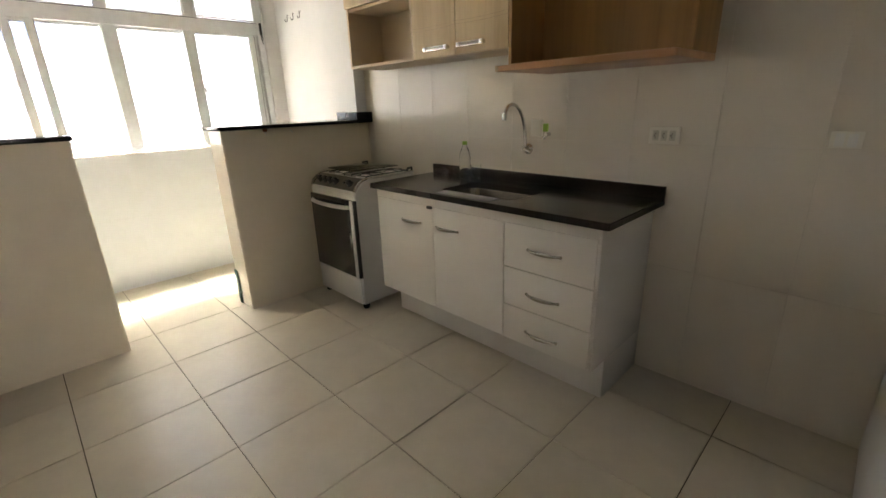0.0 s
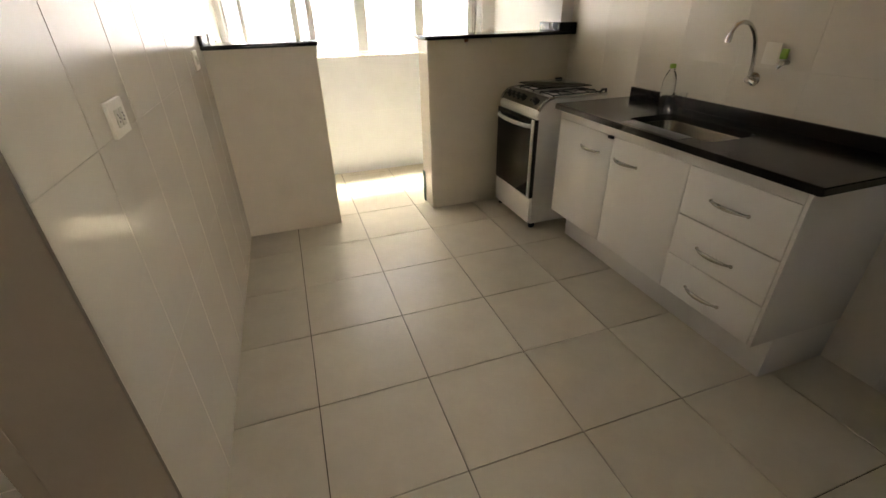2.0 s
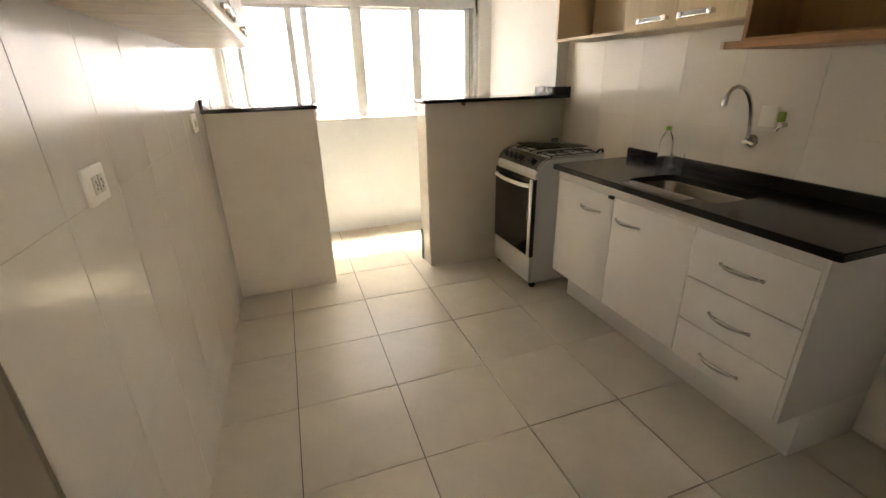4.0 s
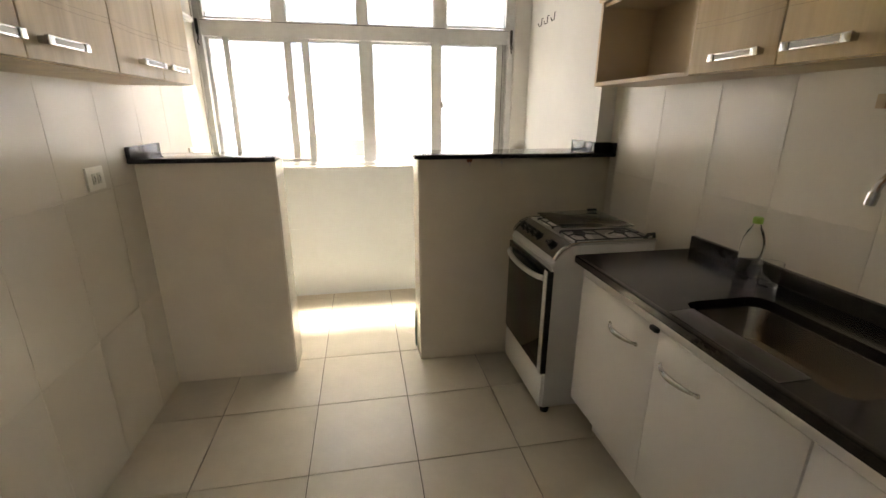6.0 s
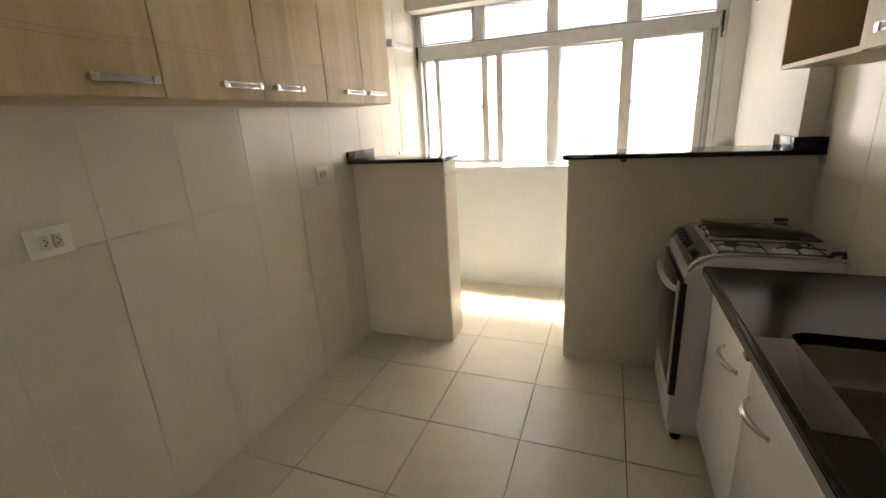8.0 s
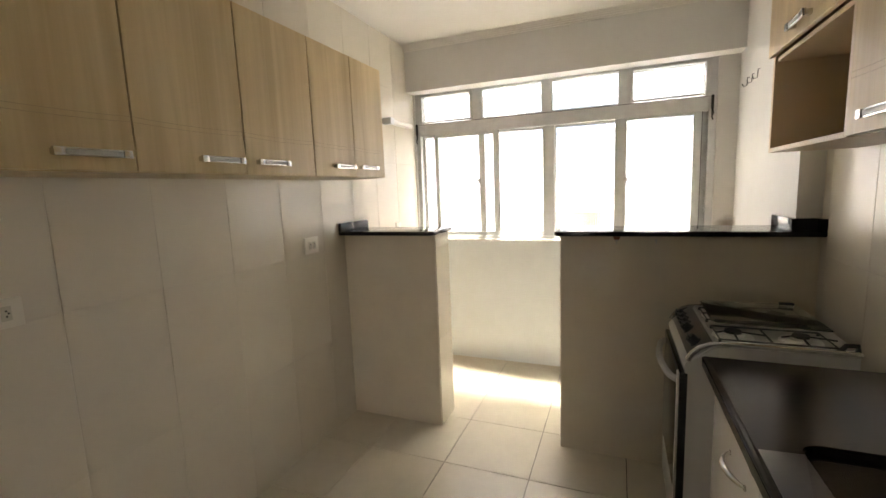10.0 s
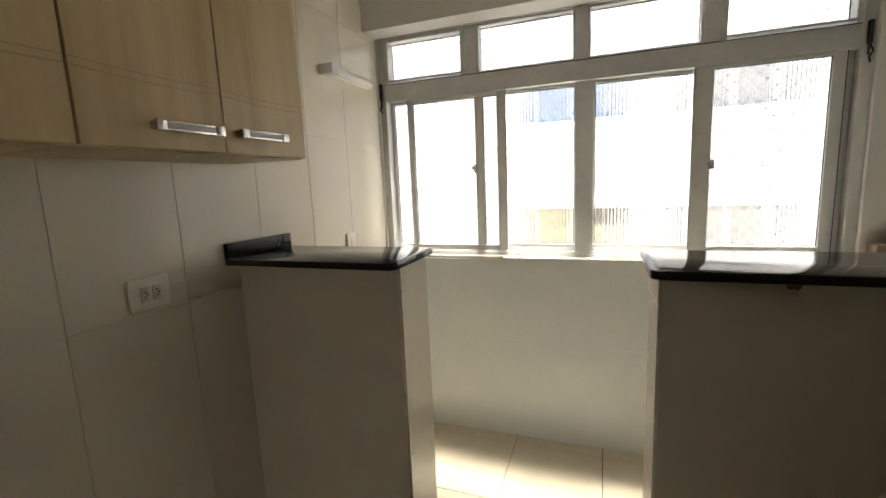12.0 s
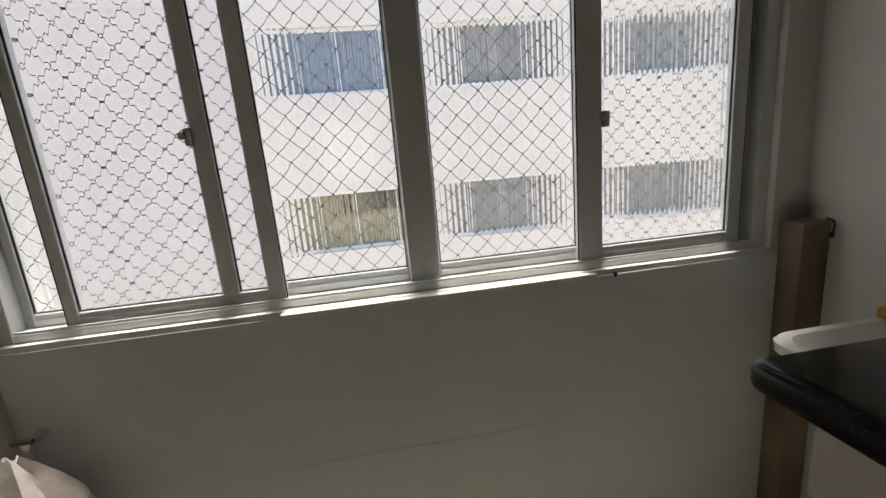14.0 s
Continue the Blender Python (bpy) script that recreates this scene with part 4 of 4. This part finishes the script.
for y in (3.69, 3.80, 3.90):
    b = tube_bm([(XLR, y, 2.03), (XLR - 0.010, y, 2.03), (XLR - 0.012, y, 1.985), (XLR - 0.030, y - 0.005, 1.978), (XLR - 0.038, y - 0.008, 1.995)], 0.0028, 8)
    tagged(part("wall_hook", b, M_BLACK), "small dark wire hook on the laundry wall", "hook", "wall hooks")
for x, z in ((1.357, 1.156), (1.533, 1.158)):
    b = cyl_bm((x, HALF_Y0, z), (x, HALF_Y0 - 0.006, z), 0.006, n=10)
    tube_bm([(x, HALF_Y0 - 0.004, z), (x, HALF_Y0 - 0.014, z), (x, HALF_Y0 - 0.018, z - 0.012), (x, HALF_Y0 - 0.010, z - 0.016)], 0.002, 6, bm=b)
    tagged(part("screw_hook", b, M_STEEL), "rusty screw hook in the half wall", "hook", "screw hooks")
M_RUST = material("rust_patch", (0.26, 0.10, 0.06), 0.9, grain=0.4, grain_scale=60)
tagged(part("wall_plug", cyl_bm((1.357, HALF_Y0, 1.173), (1.357, HALF_Y0 - 0.003, 1.173), 0.016, n=14), M_RUST), "reddish filled patch round a screw hook", "wall patch")
b = cyl_bm((1.423, YW, 1.016), (1.423, YW - 0.012, 1.016), 0.003, n=8)
box_bm(1.418, 1.428, YW - 0.018, YW - 0.010, 1.006, 1.020, 0.002, bm=b)
tagged(part("screw_hook", b, M_BLACK), "tiny dark screw hook under the window", "hook", "screw hooks")
b = lathe_bm([(0.001, 0), (0.014, 0), (0.014, 0.004), (0.008, 0.006), (0.001, 0.006)], n=14)
bmesh.ops.rotate(b, verts=b.verts, matrix=Euler((0, math.pi / 2, 0)).to_matrix())
bmesh.ops.translate(b, verts=b.verts, vec=(XL, 4.017, 1.003))
tagged(part("pipe_cap", b, M_CHROME), "small round metal cap on the tiled wall", "pipe cap")

# ---- loose repair strip and front lip of the worktop ----
part("front_lip", box_bm(TX0 + 0.001, 1.640, TY0 + 0.010, TY1 - 0.010, TZ1 - 0.001, TZ1 + 0.0012, 0.0008), M_WORKTOP, top)
jag = random.Random(12)
teeth = [(1.7265 - (0.0018 if k % 2 else 0.0) - jag.uniform(0, 0.0012), 1.412 + k * 0.0078) for k in range(46)]
part("repair_strip", slab_bm([(1.643, 1.412)] + teeth + [(1.643, 1.756)], TZ1 - 0.001, TZ1 + 0.003, 0.0006), M_STRIP, top, "duller grey granite strip")

# ---- things on the worktop ----
bx, by, bz = 2.088, 1.955, 0.866
bottle = thing("plastic_bottle", (bx, by, bz), "clear plastic bottle with a green cap beside the sink", "bottle")
part("body", lathe_bm([(0.001, bz + 0.001), (0.030, bz + 0.001), (0.035, bz + 0.008), (0.035, bz + 0.045), (0.033, bz + 0.052), (0.035, bz + 0.060), (0.035, bz + 0.120), (0.032, bz + 0.142), (0.024, bz + 0.168), (0.014, bz + 0.184), (0.0125, bz + 0.196), (0.001, bz + 0.196)], n=32, center=(bx, by, 0)), M_CLEAR, bottle).visible_shadow = False
part("cap", lathe_bm([(0.001, bz + 0.196), (0.015, bz + 0.196), (0.0155, bz + 0.213), (0.012, bz + 0.217), (0.001, bz + 0.217)], n=24, center=(bx, by, 0)), M_GREEN, bottle, "green screw cap")
glass = thing("drinking_glass", (2.095, 1.875, bz), "clear drinking glass standing beside a bottle", "glass")
part("bowl", lathe_bm([(0.001, bz + 0.001), (0.026, bz + 0.001), (0.033, bz + 0.085), (0.031, bz + 0.085), (0.0245, bz + 0.008), (0.001, bz + 0.008)], n=32, center=(2.095, 1.875, 0)), M_CLEAR, glass).visible_shadow = False

# ---- laundry corner things ----
tank = thing("laundry_tub", (1.9, 3.6, 0), "white laundry tub behind the half wall", "laundry tub")
b = bmesh.new()
prev = None
for x0, x1, y0, y1, z in ((1.84, 2.04, 3.34, 3.68, 0.66), (1.70, XLR, 3.25, 3.855, 0.84), (1.69, XLR, 3.245, 3.868, 0.85), (1.688, XLR, 3.245, 3.870, 0.875), (1.695, XLR, 3.25, 3.864, 0.884),
                          (1.715, 2.06, 3.27, 3.845, 0.882), (1.725, 2.05, 3.28, 3.835, 0.870), (1.86, 2.02, 3.36, 3.66, 0.68)):
    ring = [b.verts.new((x, y, z)) for x, y in rounded([(x0, y0, 0.04), (x1, y0, 0.01), (x1, y1, 0.01), (x0, y1, 0.06)])]
    if prev:
        for k in range(len(ring)):
            b.faces.new((prev[k], prev[(k + 1) % len(ring)], ring[(k + 1) % len(ring)], ring[k]))
    else:
        b.faces.new(ring[::-1])
    prev = ring
b.faces.new(prev)
part("bowl", b, M_ENAMEL, tank)
part("pedestal", box_bm(1.83, 2.00, 3.46, 3.66, 0, 0.662, 0.02), M_ENAMEL, tank)
tagged(part("scrub_sponge", box_bm(2.015, 2.072, 3.80, 3.86, 0.886, 0.915, 0.006), material("orange_plastic", (0.62, 0.26, 0.03), 0.5, grain=0.2, grain_scale=60)), "small orange sponge on the rim of the tub", "sponge")

M_RAW = material("bare_render", (0.30, 0.225, 0.165), 0.9, grain=0.45, grain_scale=5, bump=0.002, bump_scale=60)
tagged(part("pipe_casing", box_bm(1.978, XLR - 0.001, 4.045, YW - 0.007, 0, 1.115, 0.004), M_RAW), "unpainted tan pipe casing in the laundry corner", "pipe casing", kind="structure")
b = tube_bm([(2.062, 4.05, 1.122), (2.060, 4.03, 1.118), (2.055, 4.02, 1.105), (2.050, 4.02, 1.085)], 0.0035, 8)
cyl_bm((2.050, 4.02, 1.086), (2.048, 4.02, 1.070), 0.006, n=8, bm=b)
tagged(part("hose_hook", b, M_BLACK), "small black hook on the pipe casing", "hook")

wtap = thing("washer_tap", (-0.175, YW - 0.006, 0.79), "small metal washing-machine tap low on the window wall", "tap")
b = cyl_bm((-0.175, YW - 0.006, 0.79), (-0.175, 4.06, 0.79), 0.011, n=14)
cyl_bm((-0.175, 4.075, 0.79), (-0.175, 4.060, 0.750), 0.009, n=12, bm=b)
part("body", b, M_STEEL, wtap)
part("handle", box_bm(-0.200, -0.150, 4.050, 4.062, 0.800, 0.812, 0.003), material("dull_brass", (0.10, 0.09, 0.06), 0.35, metal=0.8), wtap, "dull brass tap lever")
bag = bmesh.new()
rows = []
rn = random.Random(9)
for i in range(13):
    t = i / 12
    z = 0.775 - 0.27 * t
    r = 0.016 + 0.122 * math.sin(min(1, t * 1.25) * math.pi * 0.5) * (1 - 0.25 * max(0, t - 0.7))
    row = []
    for k in range(22):
        a = 2 * math.pi * k / 22
        rr = r * (1 + 0.16 * math.sin(5 * a + 2 * t) + 0.07 * math.sin(9 * a - 5 * t) + rn.uniform(-0.05, 0.05))
        row.append(bag.verts.new((-0.195 + 0.03 * t + rr * math.cos(a), 4.035 - 0.01 * t + rr * 0.6 * math.sin(a), z + 0.01 * math.sin(3 * a))))
    rows.append(row)
for a, c in zip(rows, rows[1:]):
    for k in range(22):
        bag.faces.new((a[k], a[(k + 1) % 22], c[(k + 1) % 22], c[k]))
bag.faces.new(rows[0][::-1])
bag.faces.new(rows[-1])
tagged(part("plastic_bag", bag, material("bag_plastic", (0.78, 0.74, 0.72), 0.3, grain=0.25, grain_scale=25, tint=(0.64, 0.52, 0.50), bump=0.003, bump_scale=40)), "crumpled whitish plastic bag hanging from the washer tap", "plastic bag")
hose = bmesh.new()
run, radii = [], []
for k in range(61):
    t = k / 60
    run.append((-0.185 + 0.075 * t + 0.012 * math.sin(5 * t), 4.045 + 0.02 * math.sin(4 * t), 0.54 - 0.515 * t))
    radii.append(0.0235 + (0.0015 if k % 2 else 0.0))
tube_bm(run, radii, 14, bm=hose)
tagged(part("drain_hose", hose, material("grey_hose", (0.52, 0.56, 0.54), 0.4, grain=0.2, grain_scale=90)), "grey plastic drain hose hanging down to the floor", "hose")
tagged(part("glass_strip", box_bm(1.074, 1.082, 3.185, 3.232, 0, 0.245, 0.001), material("green_glass_edge", (0.16, 0.28, 0.24), 0.1, grain=0.2, grain_scale=20)), "narrow greenish glass strip standing against the half wall", "glass strip")

# ---- tiles ----
_tiles = {}


def tile_mesh(name, w, h, t, mat, chamfer=0.0012):
    """A tile lying in its own x and y, its face up along z."""
    key = (name, round(w, 4), round(h, 4), chamfer)
    if key not in _tiles:
        c = chamfer
        a = [(-w / 2, -h / 2), (w / 2, -h / 2), (w / 2, h / 2), (-w / 2, h / 2)]
        i = [(-w / 2 + c, -h / 2 + c), (w / 2 - c, -h / 2 + c), (w / 2 - c, h / 2 - c), (-w / 2 + c, h / 2 - c)]
        v = [(x, y, -t) for x, y in a] + [(x, y, -c) for x, y in a] + [(x, y, 0) for x, y in i]
        f = [(3, 2, 1, 0), (8, 9, 10, 11)]
        for k in range(4):
            m = (k + 1) % 4
            f += [(k, m, m + 4, k + 4), (k + 4, m + 4, m + 8, k + 8)]
        me = bpy.data.meshes.new(name)
        me.from_pydata(v, [], f)
        me.materials.append(mat)
        _tiles[key] = me
    return _tiles[key]


trnd = random.Random(21)


def lay_tiles(parent, us, vs, place, t, mat, gap, tilt=0.03, gap_v=None, wide=(), chamfer=0.0012):
    gap_v = gap if gap_v is None else gap_v
    for u0, u1 in zip(us, us[1:]):
        for v0, v1 in zip(vs, vs[1:]):
            low, high = (gap * 0.15 if v0 in wide else gap_v) / 2, (gap * 0.15 if v1 in wide else gap_v) / 2
            ob = new("tile", tile_mesh("tile", u1 - u0 - gap, v1 - v0 - low - high, t, mat, chamfer))
            turn = pose(0, 0, 0, trnd.uniform(-tilt, tilt), trnd.uniform(-tilt, tilt), 0)
            ob.parent = parent
            ob.matrix_basis = place((u0 + u1) / 2, (v0 + low + v1 - high) / 2) @ turn


ZR = [0.0, 0.552, 1.102, 1.654, 2.206, ZC - 0.002]
ob_left, ob_right, ob_win, ob_floor = (bpy.data.objects[n] for n in ("wall_left", "wall_right", "wall_window", "floor"))
lay_tiles(ob_left, [0.853, 1.177, 1.496, 1.821, 2.153, 2.480, 2.811, 3.142, 3.457, 3.771, YW - 0.007], ZR, lambda u, v: pose(XL, u, v, 90, 0, 90), 0.0015, M_TILE, 0.0032, 0.004, 0.0003, (1.102,), 0.0005)
lay_tiles(ob_right, [0.022, 0.333, 0.666, 0.999, 1.332, 1.668, 1.998, 2.300, 2.628, 2.959, 3.029], ZR, lambda u, v: pose(XR, u, v, 90, 0, -90), 0.0015, M_TILE, 0.0020, 0.005, 0.0003, (1.102,), 0.0006)
lay_tiles(ob_win, [XL + 0.001, 0.088, 0.421, 0.754, 1.087, 1.420, 1.753, XLR - 0.001], [0.0, 0.552, WZ0 - 0.016], lambda u, v: pose(u, YW - 0.0065, v, 90, 0, 0), 0.0062, M_LTILE, 0.0, 0.0, 0.0006, (), 0.00008)
for n, x, rz in (("wall_half_short", 0.372 + 0.0065, 90), ("wall_half_long", 1.090 - 0.0065, -90)):
    lay_tiles(bpy.data.objects[n], [HALF_Y0 + 0.004, HALF_Y1 - 0.001], [0.0, 0.552, 1.102, BAR_Z - 0.026], lambda u, v, x=x, rz=rz: pose(x, u, v, 90, 0, rz), 0.0062, M_TILE, 0.0010, 0.03)
fx = [-1.598] + [0.07 + 0.45 * k for k in range(-3, 5)] + [XR + 0.006]
fy = [-1.81 + 0.45 * k for k in range(14)]
lay_tiles(ob_floor, fx, [y for y in fy if y < 4.06] + [YW - 0.001], lambda u, v: pose(u, v, 0), 0.0055, M_FLOOR, 0.0042, 0.03, chamfer=0.0007)
